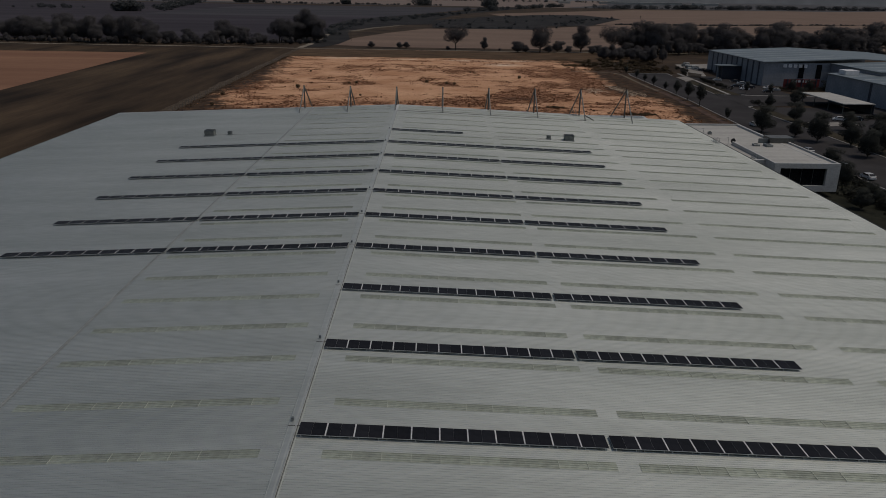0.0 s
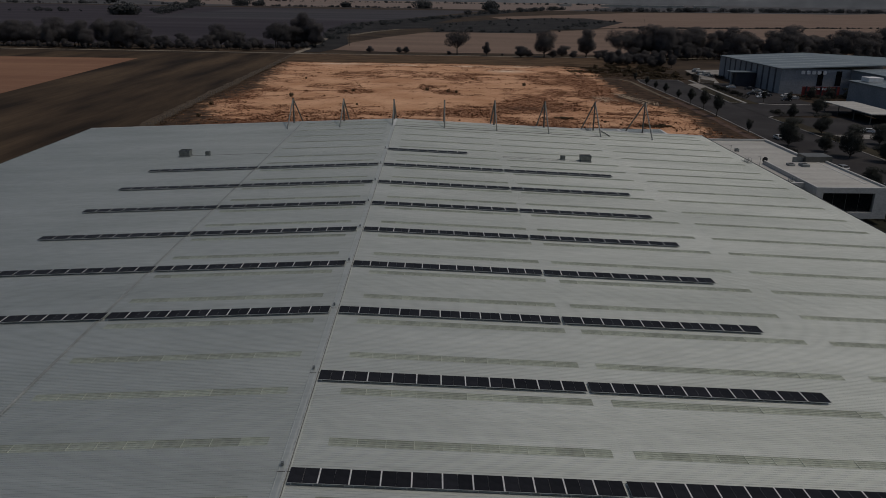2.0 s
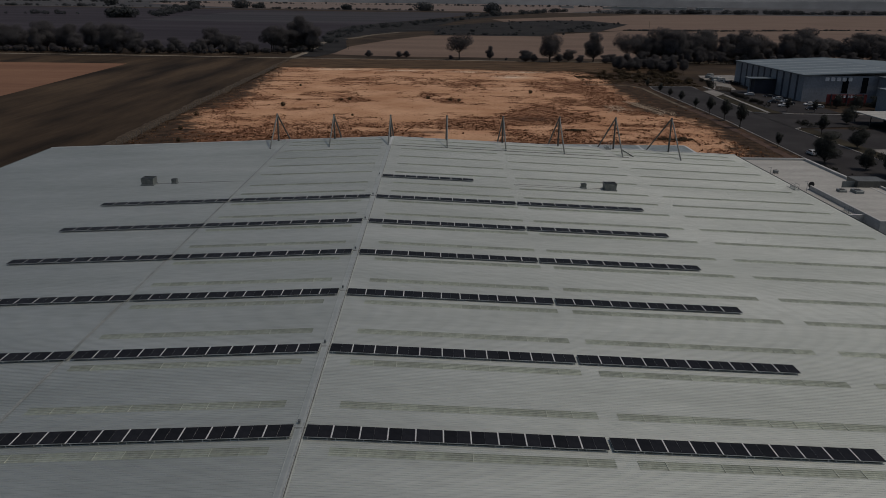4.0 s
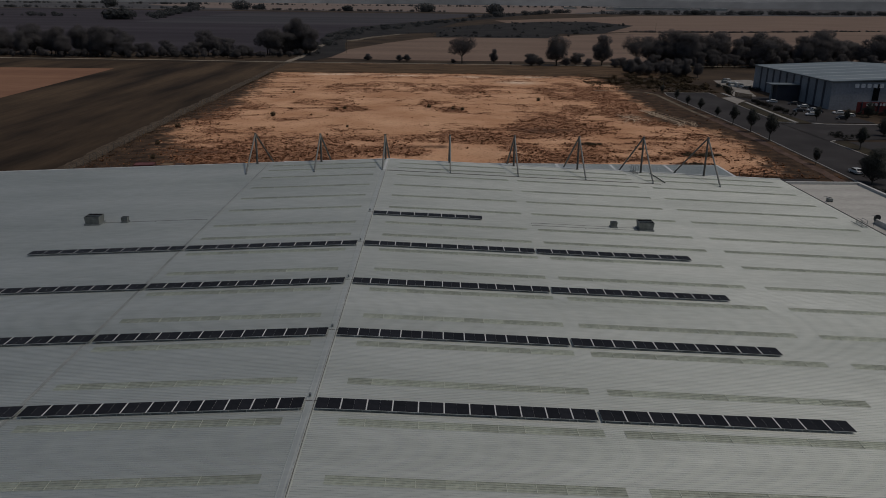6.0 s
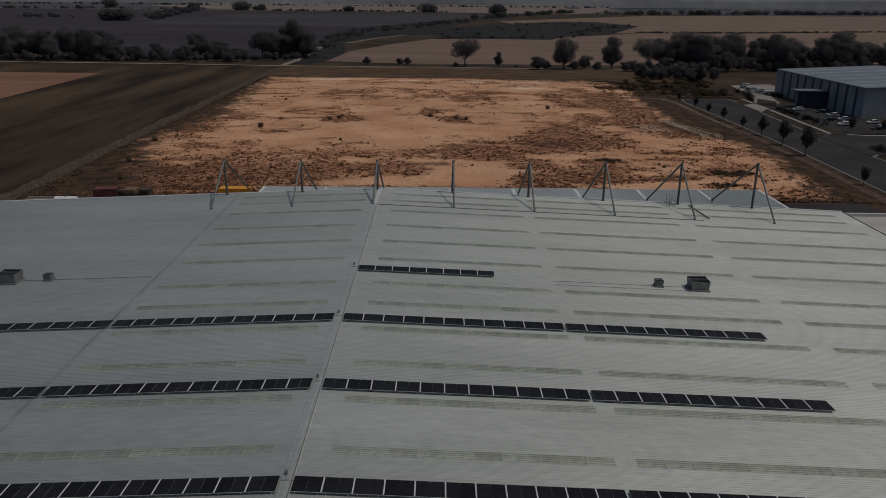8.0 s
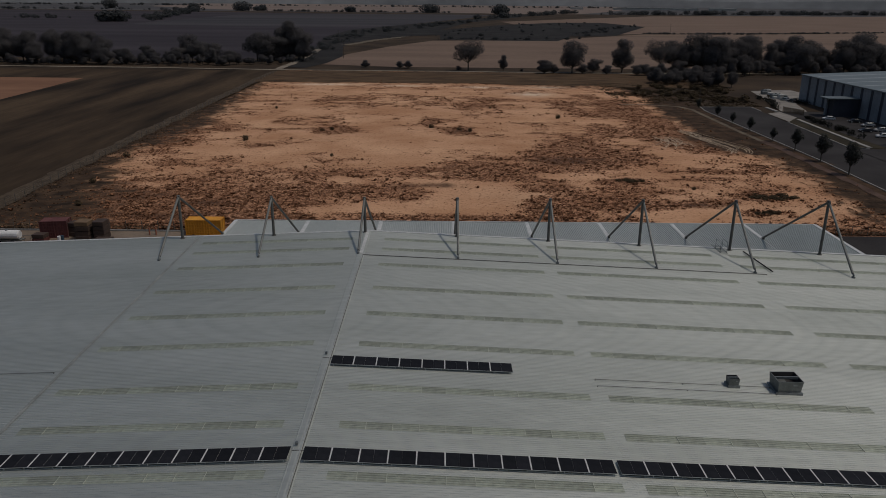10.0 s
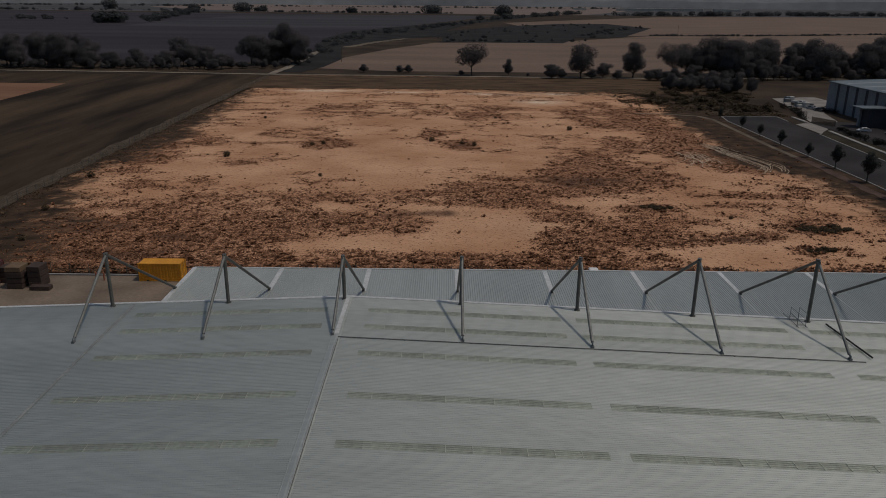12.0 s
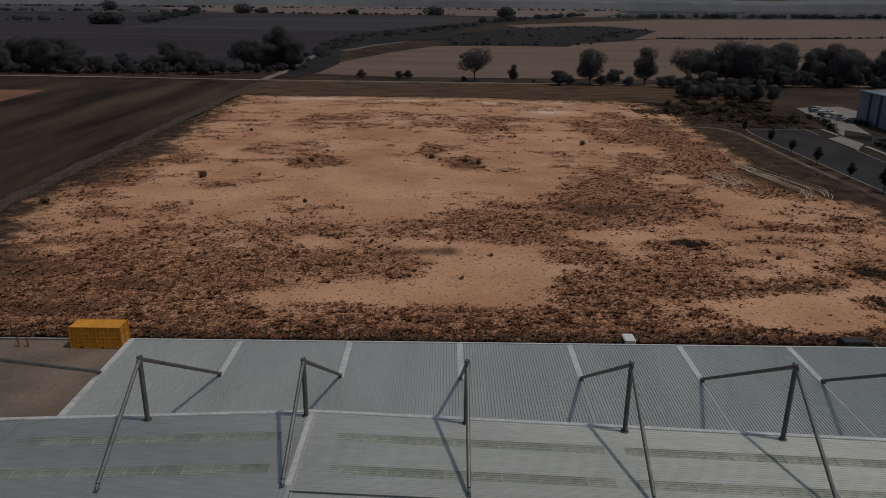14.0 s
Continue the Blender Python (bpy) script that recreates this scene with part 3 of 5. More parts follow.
faces = [(j * (nx + 1) + i, j * (nx + 1) + i + 1, (j + 1) * (nx + 1) + i + 1, (j + 1) * (nx + 1) + i) for j in range(ny) for i in range(nx)]
me = bpy.data.meshes.new("soil_field")
me.from_pydata(verts, [], faces)
me.attributes.new("weeds", "FLOAT", "POINT").data.foreach_set("value", weeds)
me.attributes.new("thick", "FLOAT", "POINT").data.foreach_set("value", thick)
me.attributes.new("chalk", "FLOAT", "POINT").data.foreach_set("value", chalk)
me.attributes.new("grassy", "FLOAT", "POINT").data.foreach_set("value", grassy)


def soil_material():
    m = bpy.data.materials.new("orange_soil")
    m.use_nodes = True
    nt = m.node_tree
    b = nt.nodes["Principled BSDF"]
    b.inputs["Roughness"].default_value, b.inputs["Specular IOR Level"].default_value = 1.0, 0.1
    tc = nt.nodes.new("ShaderNodeTexCoord")

    def noi(scale, detail=5):
        n = nt.nodes.new("ShaderNodeTexNoise")
        n.inputs["Scale"].default_value, n.inputs["Detail"].default_value = scale, detail
        nt.links.new(tc.outputs["Object"], n.inputs["Vector"])
        return n.outputs["Fac"]

    def ramp(src, a, ca, c, cc):
        r = nt.nodes.new("ShaderNodeValToRGB")
        r.color_ramp.elements[0].position, r.color_ramp.elements[1].position = a, c
        r.color_ramp.elements[0].color, r.color_ramp.elements[1].color = (*ca, 1), (*cc, 1)
        nt.links.new(src, r.inputs[0])
        return r.outputs[0]

    def mix(f, a, c):
        x = nt.nodes.new("ShaderNodeMix")
        x.data_type = "RGBA"
        nt.links.new(f, x.inputs["Factor"])
        nt.links.new(a, x.inputs["A"])
        nt.links.new(c, x.inputs["B"])
        return x.outputs["Result"]

    at = nt.nodes.new("ShaderNodeAttribute")
    at.attribute_name = "weeds"
    soil = ramp(noi(0.05, 8), 0.32, (0.4, 0.215, 0.12), 0.68, (0.565, 0.342, 0.209))
    pale = ramp(noi(0.011), 0.58, (0, 0, 0), 0.72, (0.6, 0.6, 0.6))
    paler = nt.nodes.new("ShaderNodeRGB")
    paler.outputs[0].default_value = (0.56, 0.4, 0.27, 1)
    soil = mix(pale, soil, paler.outputs[0])
    ac = nt.nodes.new("ShaderNodeAttribute")
    ac.attribute_name = "chalk"
    cream = nt.nodes.new("ShaderNodeRGB")
    cream.outputs[0].default_value = (0.66, 0.53, 0.4, 1)
    soil = mix(ac.outputs["Fac"], soil, cream.outputs[0])
    # small clods and washed spots on the bare soil
    soil = mix(ramp(noi(0.9, 6), 0.56, (0, 0, 0), 0.7, (0.5, 0.5, 0.5)), soil, ramp(noi(0.3), 0.4, (0.3, 0.145, 0.075), 0.6, (0.38, 0.2, 0.11)))
    # redder, damper soil between the weeds
    red = ramp(noi(0.2), 0.35, (0.29, 0.135, 0.075), 0.65, (0.45, 0.235, 0.137))
    soil = mix(ramp(at.outputs["Fac"], 0.15, (0, 0, 0), 0.95, (0.6, 0.6, 0.6)), soil, red)
    dark = ramp(noi(0.35), 0.35, (0.095, 0.046, 0.027), 0.65, (0.22, 0.112, 0.063))

    def swing(src, low, high, amount):
        r = nt.nodes.new("ShaderNodeMapRange")
        r.inputs["From Min"].default_value, r.inputs["From Max"].default_value = low, high
        r.inputs["To Min"].default_value, r.inputs["To Max"].default_value = -amount, amount
        nt.links.new(src, r.inputs["Value"])
        return r.outputs[0]

    # weeds break the soil up in clods and tufts, half a metre to two metres across
    add = nt.nodes.new("ShaderNodeMath")
    add.operation = "MULTIPLY_ADD"
    add.inputs[1].default_value = 0.66
    nt.links.new(at.outputs["Fac"], add.inputs[0])
    nt.links.new(swing(noi(1.1, 4), 0.34, 0.66, 0.26), add.inputs[2])
    finer = nt.nodes.new("ShaderNodeMath")
    finer.operation = "ADD"
    nt.links.new(add.outputs[0], finer.inputs[0])
    nt.links.new(swing(noi(2.6, 4), 0.34, 0.66, 0.62), finer.inputs[1])
    f = ramp(finer.outputs[0], 0.47, (0, 0, 0), 0.62, (1, 1, 1))
    col = mix(f, soil, dark)
    ath = nt.nodes.new("ShaderNodeAttribute")
    ath.attribute_name = "thick"
    col = mix(ramp(ath.outputs["Fac"], 0.0, (0, 0, 0), 1.0, (0.85, 0.85, 0.85)), col, ramp(noi(1.8, 5), 0.38, (0.035, 0.022, 0.017), 0.66, (0.13, 0.066, 0.042)))
    ag = nt.nodes.new("ShaderNodeAttribute")
    ag.attribute_name = "grassy"
    col = mix(ag.outputs["Fac"], col, ramp(noi(0.25, 8), 0.35, (0.024, 0.0165, 0.012), 0.66, (0.076, 0.048, 0.03)))
    nt.links.new(col, b.inputs["Base Color"])
    bp = nt.nodes.new("ShaderNodeBump")
    bp.inputs["Strength"].default_value, bp.inputs["Distance"].default_value = 0.8, 0.25
    nt.links.new(noi(1.3, 6), bp.inputs["Height"])
    nt.links.new(bp.outputs[0], b.inputs["Normal"])
    return m


me.materials.append(soil_material())
tagged(new("soil_field", me), "bare orange soil field with patches of dark dry weeds", "ground", kind="structure")

# the strip of dry grass between the field and the farm road, with a ragged edge
STRAW = mat("straw_grass", (0.046, 0.03, 0.0185), (0.112, 0.074, 0.045), 0.12, 1.0, 0, 0.1, 10, (0.5, 1.4, 1), 0.35, spec=0.1)
rim = [(x * 1.0, 491 - max(0, x - 20) * 0.12 + 5 * noise.noise(Vector((x * 0.05, 2, 0))) + 2.5 * noise.noise(Vector((x * 0.3, 7, 0)))) for x in range(-88, 140, 2)]
sheet("grass_strip", rim + [(150, 549.6), (60, 550.6), (-88, 553.5)], 0.26, STRAW, "strip of dry straw-coloured grass beside the farm road")

# added low ridge that closes the horizon; its blue-grey colour holds the haze
HAZERIDGE = mat("hazed_ridge", (0.1, 0.108, 0.118), (0.15, 0.158, 0.168), 0.0012, 1.0, 0, 0, 10, spec=0.1)
bm = bmesh.new()
ring = []
for k in range(121):
    a = math.radians(-60 + k)
    d, h = 4650.0, 62 + 26 * noise.noise(Vector((k * 0.13, 0, 0))) + 9 * noise.noise(Vector((k * 0.7, 4, 0)))
    x, y = math.sin(a) * d, math.cos(a) * d
    ring.append((bm.verts.new((x, y, -1)), bm.verts.new((x * 1.01, y * 1.01, h * 0.6)), bm.verts.new((x * 1.05, y * 1.05, h))))
for p, q in zip(ring[:-1], ring[1:]):
    for i in (0, 1):
        bm.faces.new((p[i], q[i], q[i + 1], p[i + 1]))
tagged(part("backdrop", bm, HAZERIDGE), "low added ridge along the horizon, haze put into its blue-grey colour", "hills", kind="structure")

# ---- trees ----
# LEAF and FARLEAF are lightened and blued to stand for distance haze
LEAF = mat("hazed_foliage", (0.08, 0.077, 0.08), (0.104, 0.1, 0.103), 0.1, 1.0, 0, 0, 6, spec=0.02, island=0.1)
LEAFGREEN = mat("green_foliage", (0.044, 0.047, 0.044), (0.06, 0.064, 0.058), 0.4, 1.0, 0, 0, 6, spec=0.04, island=0.25)
FARLEAF = mat("far_hazed_foliage", (0.05, 0.054, 0.056), (0.08, 0.084, 0.086), 0.02, 0.95, 0, 0, 6, spec=0.1, island=0.3)
BARK = mat("bark", (0.05, 0.042, 0.034), (0.1, 0.085, 0.07), 1.0, 0.95)
WEED = mat("dry_weeds", (0.115, 0.056, 0.032), (0.235, 0.12, 0.068), 0.3, 1.0, 0, 0, 6, spec=0.1, island=0.4)


# thin leaves pass part of the light through
for m in (LEAF, LEAFGREEN, FARLEAF):
    nt = m.node_tree
    bsdf, out = nt.nodes["Principled BSDF"], nt.nodes["Material Output"]
    thin, both = nt.nodes.new("ShaderNodeBsdfTranslucent"), nt.nodes.new("ShaderNodeMixShader")
    nt.links.new(bsdf.inputs["Base Color"].links[0].from_socket, thin.inputs["Color"])
    both.inputs[0].default_value = 0.35
    nt.links.new(bsdf.outputs[0], both.inputs[1])
    nt.links.new(thin.outputs[0], both.inputs[2])
    nt.links.new(both.outputs[0], out.inputs["Surface"])


# the leaves of a crown are shaded as one rounded mass about its middle
for m, middle in ((LEAF, 7.0), (LEAFGREEN, 3.0)):
    nt = m.node_tree
    tc, away, turn = nt.nodes.new("ShaderNodeTexCoord"), nt.nodes.new("ShaderNodeVectorMath"), nt.nodes.new("ShaderNodeVectorTransform")
    away.operation = "SUBTRACT"
    away.inputs[1].default_value = (0, 0, middle)
    turn.vector_type, turn.convert_from, turn.convert_to = "NORMAL", "OBJECT", "WORLD"
    nt.links.new(tc.outputs["Object"], away.inputs[0])
    nt.links.new(away.outputs[0], turn.inputs[0])
    unit, own, both = nt.nodes.new("ShaderNodeVectorMath"), nt.nodes.new("ShaderNodeNewGeometry"), nt.nodes.new("ShaderNodeVectorMath")
    unit.operation, both.operation = "NORMALIZE", "MULTIPLY_ADD"
    nt.links.new(turn.outputs[0], unit.inputs[0])
    nt.links.new(own.outputs["Normal"], both.inputs[0])
    both.inputs[1].default_value = (0.55, 0.55, 0.55)
    nt.links.new(unit.outputs[0], both.inputs[2])
    nt.links.new(both.outputs[0], nt.nodes["Principled BSDF"].inputs["Normal"])


def leaf_cloud(lobes, count, size, seed):
    """Many small bent leaf clumps spread over the outer part of a set of lobes (x, y, z, rx, rz)."""
    r = random.Random(seed)
    vs, fs = [], []
    vol = np.cumsum([l[3] ** 2 * l[4] for l in lobes]).tolist()
    for _ in range(count):
        x, y, z, rx, rzz = r.choices(lobes, cum_weights=vol)[0]
        d = Vector((r.gauss(0, 1), r.gauss(0, 1), r.gauss(0, 1))).normalized()
        k = r.uniform(0.45, 1.08) ** 0.6
        c = Vector((x + d.x * rx * k, y + d.y * rx * k, z + d.z * rzz * k))
        s = size * r.uniform(0.5, 1.35)
        u = Vector((r.gauss(0, 1), r.gauss(0, 1), r.gauss(0, 0.6))).normalized()
        u = (u - d * (u.dot(d) * r.uniform(0.45, 1.0))).normalized()
        w = u.cross(d + Vector((0, 0, 0.25))).normalized()
        n = len(vs)
        vs += [tuple(c - u * s * 0.5), tuple(c + w * s * 0.4 + d * s * 0.15), tuple(c + u * s * 0.55), tuple(c - w * s * 0.4 + d * s * 0.1)]
        fs.append((n, n + 1, n + 2, n + 3))
    return vs, fs


def tree(name, height, spread, trunk, seed, count, size, label, material=LEAF):
    """A tapered trunk that forks into limbs, with a crown of lobes round the limb ends."""
    r = random.Random(seed)
    t = empty(name, pose(0, 0, 0), label, "tree")
    bm = bmesh.new()
    fork = Vector((r.uniform(-0.02, 0.02) * height, 0, trunk * height))
    tube(bm, (0, 0, -0.2), fork, height * 0.028, height * 0.019, 7)
    lobes = []
    for k in range(r.randint(6, 8)):
        a = k * 2.4 + r.uniform(-0.4, 0.4)
        reach = spread * r.uniform(0.3, 0.72)
        top = Vector((math.cos(a) * reach, math.sin(a) * reach, height * r.uniform(trunk + 0.22, 0.88)))
        mid = fork.lerp(top, 0.5) + Vector((0, 0, -0.03 * height))
        tube(bm, fork, mid, height * 0.012, height * 0.008, 5, caps=False)
        tube(bm, mid, top, height * 0.008, height * 0.003, 5, caps=False)
        lobes.append((top.x, top.y, top.z, spread * r.uniform(0.3, 0.46), height * r.uniform(0.12, 0.19)))
    lobes.append((0, 0, height * 0.86, spread * 0.42, height * 0.13))
    lobes.append((0, 0, height * (trunk + 0.3), spread * 0.66, height * 0.25))
    lobes.append((0, 0, height * 0.6, spread * 0.6, height * 0.2))
    part("trunk", bm, BARK, t)
    vs, fs = leaf_cloud(lobes, count, size, seed + 50)
    me = bpy.data.meshes.new("crown")
    me.from_pydata(vs, [], fs)
    me.materials.append(material)
    c = new("crown", me)
    c.parent = t
    return t


def put(ob, x, y, scale=1.0, turn=0.0, tall=1.0, z=0.0):
    return copy_thing(ob, pose(x, y, z, 0, 0, turn) @ Matrix.Diagonal((scale, scale, scale * tall, 1)))


GUM = "dark grey-green gum tree with a rounded open crown"
kinds = [tree("gum_tree", 17, 9.6, 0.13, 1, 6500, 0.62, GUM), tree("gum_tree", 19, 7.6, 0.1, 2, 6500, 0.62, GUM),
         tree("gum_tree", 16, 8.2, 0.26, 3, 4600, 0.56, GUM), tree("gum_tree", 14, 9.6, 0.07, 5, 6500, 0.62, GUM)]
# the lone trees by the farm road
for k, (x, y, s, tall, turn) in zip((2, 1, 0, 1, 2, 3), ((26.4, 562, 1.2, 0.98, 40), (47.7, 563, 0.46, 1.15, 0), (88, 552, 1.15, 1.0, 90), (118.5, 556, 1.08, 1.0, 10), (143, 560, 1.28, 0.95, 200), (71.5, 550, 0.55, 1.0, 30))):
    tagged(put(kinds[k], x, y, s, turn, tall), group="trees along the farm road")
for x, y, s in ((-38, 577, 0.36), (-16, 575, 0.34), (-11, 576, 0.36), (71, 548, 0.6), (77, 551, 0.4), (94, 550, 0.42), (101.5, 556, 0.62), (108, 548, 0.4), (124, 540, 0.45), (129, 541, 0.5), (134, 541, 0.42), (140, 548, 0.5), (151, 552, 0.6), (20.5, 563, 0.22), (59, 561, 0.15)):
    tagged(put(kinds[3], x, y, s, x * 7), "dark low shrub beside the gravel farm road", "shrub", "shrubs along the farm road")
# the belt of trees beyond the sheds, and the dark one to the other side of the track
r = random.Random(11)
belt = []
for k in range(80):
    x = 158 + k * 4.4 + r.uniform(-3, 3)
    belt.append((x, 556 + 0.1 * (x - 150) + r.uniform(-8, 16), r.choice((0.55, 0.7, 0.95, 1.1, 1.2, 1.28))))
for k in range(46):
    x = 160 + k * 6 + r.uniform(-4, 4)
    belt.append((x, 580 + 0.1 * (x - 150) + r.uniform(-6, 14), r.choice((0.8, 0.95, 1.05, 1.15))))
for k in range(34):
    belt.append((122 + 36 * (k / 33) + r.uniform(-3, 3), 487 + r.uniform(-3, 26), r.uniform(0.28, 0.5)))
for k in range(40):
    belt.append((150 + k * 6 + r.uniform(-3, 3), 542 + k * 0.6 + r.uniform(-6, 6), r.uniform(0.3, 0.5)))
# the dark belt along the fallow field: tall clumps with low growth between
for x0, x1, n, lo, hi in ((-330, -208, 26, 0.85, 1.25), (-208, -186, 5, 0.5, 0.75), (-184, -166, 4, 0.45, 0.62), (-165, -143, 6, 0.75, 1.02), (-140, -122, 5, 0.45, 0.65), (-120, -82, 9, 1.0, 1.32)):
    for k in range(n):
        x = x0 + (x1 - x0) * (k + r.random()) / n
        belt.append((x, 594 + (22 if x > -122 else 0) + r.uniform(-8, 22), r.uniform(lo, hi)))
for k in range(70):
    x = -90 - k * 3.5 + r.uniform(-2, 2)
    belt.append((x, 583 + (14 if x > -125 else 0) + r.uniform(-4, 8), r.uniform(0.22, 0.42)))
for n, (x, y, s) in enumerate(belt):
    tagged(put(kinds[r.randrange(4)], x, y, s, r.uniform(0, 360), r.uniform(0.9, 1.15)), group="tree belt beyond the field")
for ob in kinds:
    for o in (*ob.children, ob):
        bpy.data.objects.remove(o)


def far_wood(name, x0, y0, x1, y1, n, h, depth, seed, label):
    """A far strip of woodland: rounded crowns of leaf clumps."""
    q = random.Random(seed)
    lobes = []
    for k in range(n):
        f = q.random()
        s = h * (0.3 + 0.9 * q.random() ** 2)
        lobes.append((x0 + (x1 - x0) * f + q.uniform(-depth, depth), y0 + (y1 - y0) * f + q.uniform(-depth, depth), s * 0.45, s * q.uniform(0.5, 1.1), s * 0.5))
    vs, fs = leaf_cloud(lobes, n * 90, h * 0.2, seed + 3)
    me = bpy.data.meshes.new(name)
    me.from_pydata(vs, [], fs)
    me.materials.append(FARLEAF)
    return tagged(new(name, me), label, "trees", kind="stuff")


for i, (x0, y0, x1, y1, n, h, dp) in enumerate(((-498, 1400, -740, 2480, 70, 13, 22), (-1500, 1500, -700, 1560, 60, 14, 20), (-520, 2395, 30, 2395, 150, 6, 5), (-2600, 2350, -740, 2480, 240, 9, 30),
                                                 (90, 1720, 400, 2450, 60, 12, 16), (-2200, 3500, 900, 3900, 420, 9, 140), (480, 2290, 1500, 2600, 220, 13, 35), (1500, 2700, 2800, 3300, 220, 9, 60),
                                                 (8, 915, 150, 940, 60, 3.2, 14), (165, 1015, 330, 1400, 70, 3.6, 16), (20, 1000, 220, 1450, 90, 3, 70), (268, 1084, 400, 1098, 150, 2.6, 3), (400, 1098, 620, 1180, 200, 2.4, 4), (620, 1180, 1100, 1330, 260, 2.4, 5),
                                                 (-95, 620, -95, 1000, 120, 3.4, 14), (-85, 1050, 110, 1750, 150, 4.5, 22))):
    far_wood("far_woodland", x0, y0, x1, y1, n, h, dp, 70 + i, "far strip of dark woodland between fields")
for x, y, h in ((-549, 1390, 26), (-530, 1400, 22), (-756, 2500, 30), (-592, 2432, 27), (-543, 2455, 28), (-264, 2402, 28), (-24, 2381, 28), (170, 2220, 30), (-1100, 2700, 30), (1850, 2600, 26)):
    far_wood("far_woodland", x - 8, y, x + 8, y, 7, h, 5, int(x) + 1900, "lone clump of far trees in a field")

# weeds on the soil field: small upright clumps where the ground is weedy
def tufts(spots, seed):
    """Each clump is a handful of short splayed blades round one spot (x, y, size)."""
    q = random.Random(seed)
    vs, fs = [], []
    for x, y, s in spots:
        for k in range(5):
            a = k * 1.26 + q.uniform(0, 1.2)
            c, d = math.cos(a), math.sin(a)
            w, h, lean = s * q.uniform(0.3, 0.5), s * q.uniform(0.35, 0.9), s * q.uniform(0.4, 0.95)
            n = len(vs)
            vs += [(x - d * w, y + c * w, 0.0), (x + d * w, y - c * w, 0.0), (x + c * lean + d * w * 0.7, y + d * lean - c * w * 0.7, h), (x + c * lean - d * w * 0.7, y + d * lean + c * w * 0.7, h * 0.9)]
            fs.append((n, n + 1, n + 2, n + 3))
    return vs, fs


r = random.Random(21)
spots = []
for _ in range(260000):
    x, y = r.uniform(FX0 + 4, FX1 - 6), 233.4 + 270 * r.random() ** 1.8
    g = grassiness(x, y)
    w = max(weediness(x, y) * (1 - 0.8 * g), 2.2 * g * (1 - g))
    clump = noise.noise(Vector((x * 0.55, y * 0.7, 2.0)))
    if r.random() < w ** 1.4 * (0.85 if clump > -0.02 else 0.12) + (0.03 if noise.noise(Vector((x * 0.11, y * 0.11, 12.0))) + 0.4 * noise.noise(Vector((x * 0.35, y * 0.35, 2.0))) > 0.22 else 0.002):
        spots.append((x, y, r.uniform(0.14, 0.4) * (1.8 if r.random() < 0.08 else 1)))
    if len(spots) > 75000:
        break
vs, fs = tufts(spots, 22)
me = bpy.data.meshes.new("weeds")
me.from_pydata(vs, [], fs)
me.materials.append(WEED)
tagged(new("weeds", me), "scattered dark dry weeds on bare soil", "weeds", kind="stuff")

vs, fs = leaf_cloud([(0, 0, 0.7, 0.8, 0.7), (0.5, 0.2, 0.5, 0.5, 0.5), (-0.5, -0.1, 0.45, 0.5, 0.45)], 220, 0.3, 33)
shrub_me = bpy.data.meshes.new("shrub")
shrub_me.from_pydata(vs, [], fs)
shrub_me.materials.append(mat("olive_shrub", (0.05, 0.038, 0.024), (0.085, 0.065, 0.04), 0.5, 1.0, 0, 0, 6, spec=0.1, island=0.4))
for x, y, s in ((-49.9, 326, 1.3), (53.7, 375, 1.2), (7, 351.8, 1.1), (-20, 303, 0.7), (20, 345, 1.0), (16.5, 348, 0.9), (-26, 346, 0.9), (-29, 344, 0.8), (-66, 250, 0.9), (78, 247.5, 0.6), (79.5, 248, 0.7), (81, 247.5, 0.7),
                (70, 268, 0.6), (-55, 395, 0.8), (30, 400, 0.7), (-76, 300, 1.1), (-72, 270, 1.0)):
    b = new("shrub", shrub_me)
    b.matrix_basis = pose(x, y, 0, 0, 0, x * 31) @ Matrix.Diagonal((s, s, s, 1))
    tagged(b, "small dark shrub growing on bare orange soil", "shrub", "shrubs on the soil field")

# rough grass and scrub beyond the end of the street
q = random.Random(57)
spots = []
while len(spots) < 9000:
    x, y = q.uniform(88, 156), q.uniform(412, 500)
    if (x > 147 and y < 470) or (x < 114 and y < 419):
        continue
    if noise.noise(Vector((x * 0.09, y * 0.07, 4.0))) + 0.6 * noise.noise(Vector((x * 0.4, y * 0.3, 8.0))) > q.uniform(-0.3, 0.5):
        spots.append((x, y, q.uniform(0.2, 0.5)))
vs, fs = tufts(spots, 58)
me = bpy.data.meshes.new("rough_grass")
me.from_pydata(vs, [], fs)
me.materials.append(mat("rough_grass", (0.034, 0.0265, 0.018), (0.08, 0.06, 0.038), 0.06, 1.0, 0, 0, 12, spec=0.1, island=0.4))
tagged(new("rough_grass", me), "rough brown grass beyond the end of the street", "grass", kind="stuff")
for k in range(46):
    x, y, s = q.uniform(101, 147), q.uniform(424, 486), q.uniform(0.9, 2.0)
    b = new("shrub", shrub_me)
    b.matrix_basis = pose(x, y, 0, 0, 0, x * 47) @ Matrix.Diagonal((s * 1.2, s * 1.2, s, 1))
    tagged(b, "dark scrub bush in rough grass beyond the street", "shrub", "scrub bushes beyond the street")

# two low mats of the same shrub, grown together
q = random.Random(90)
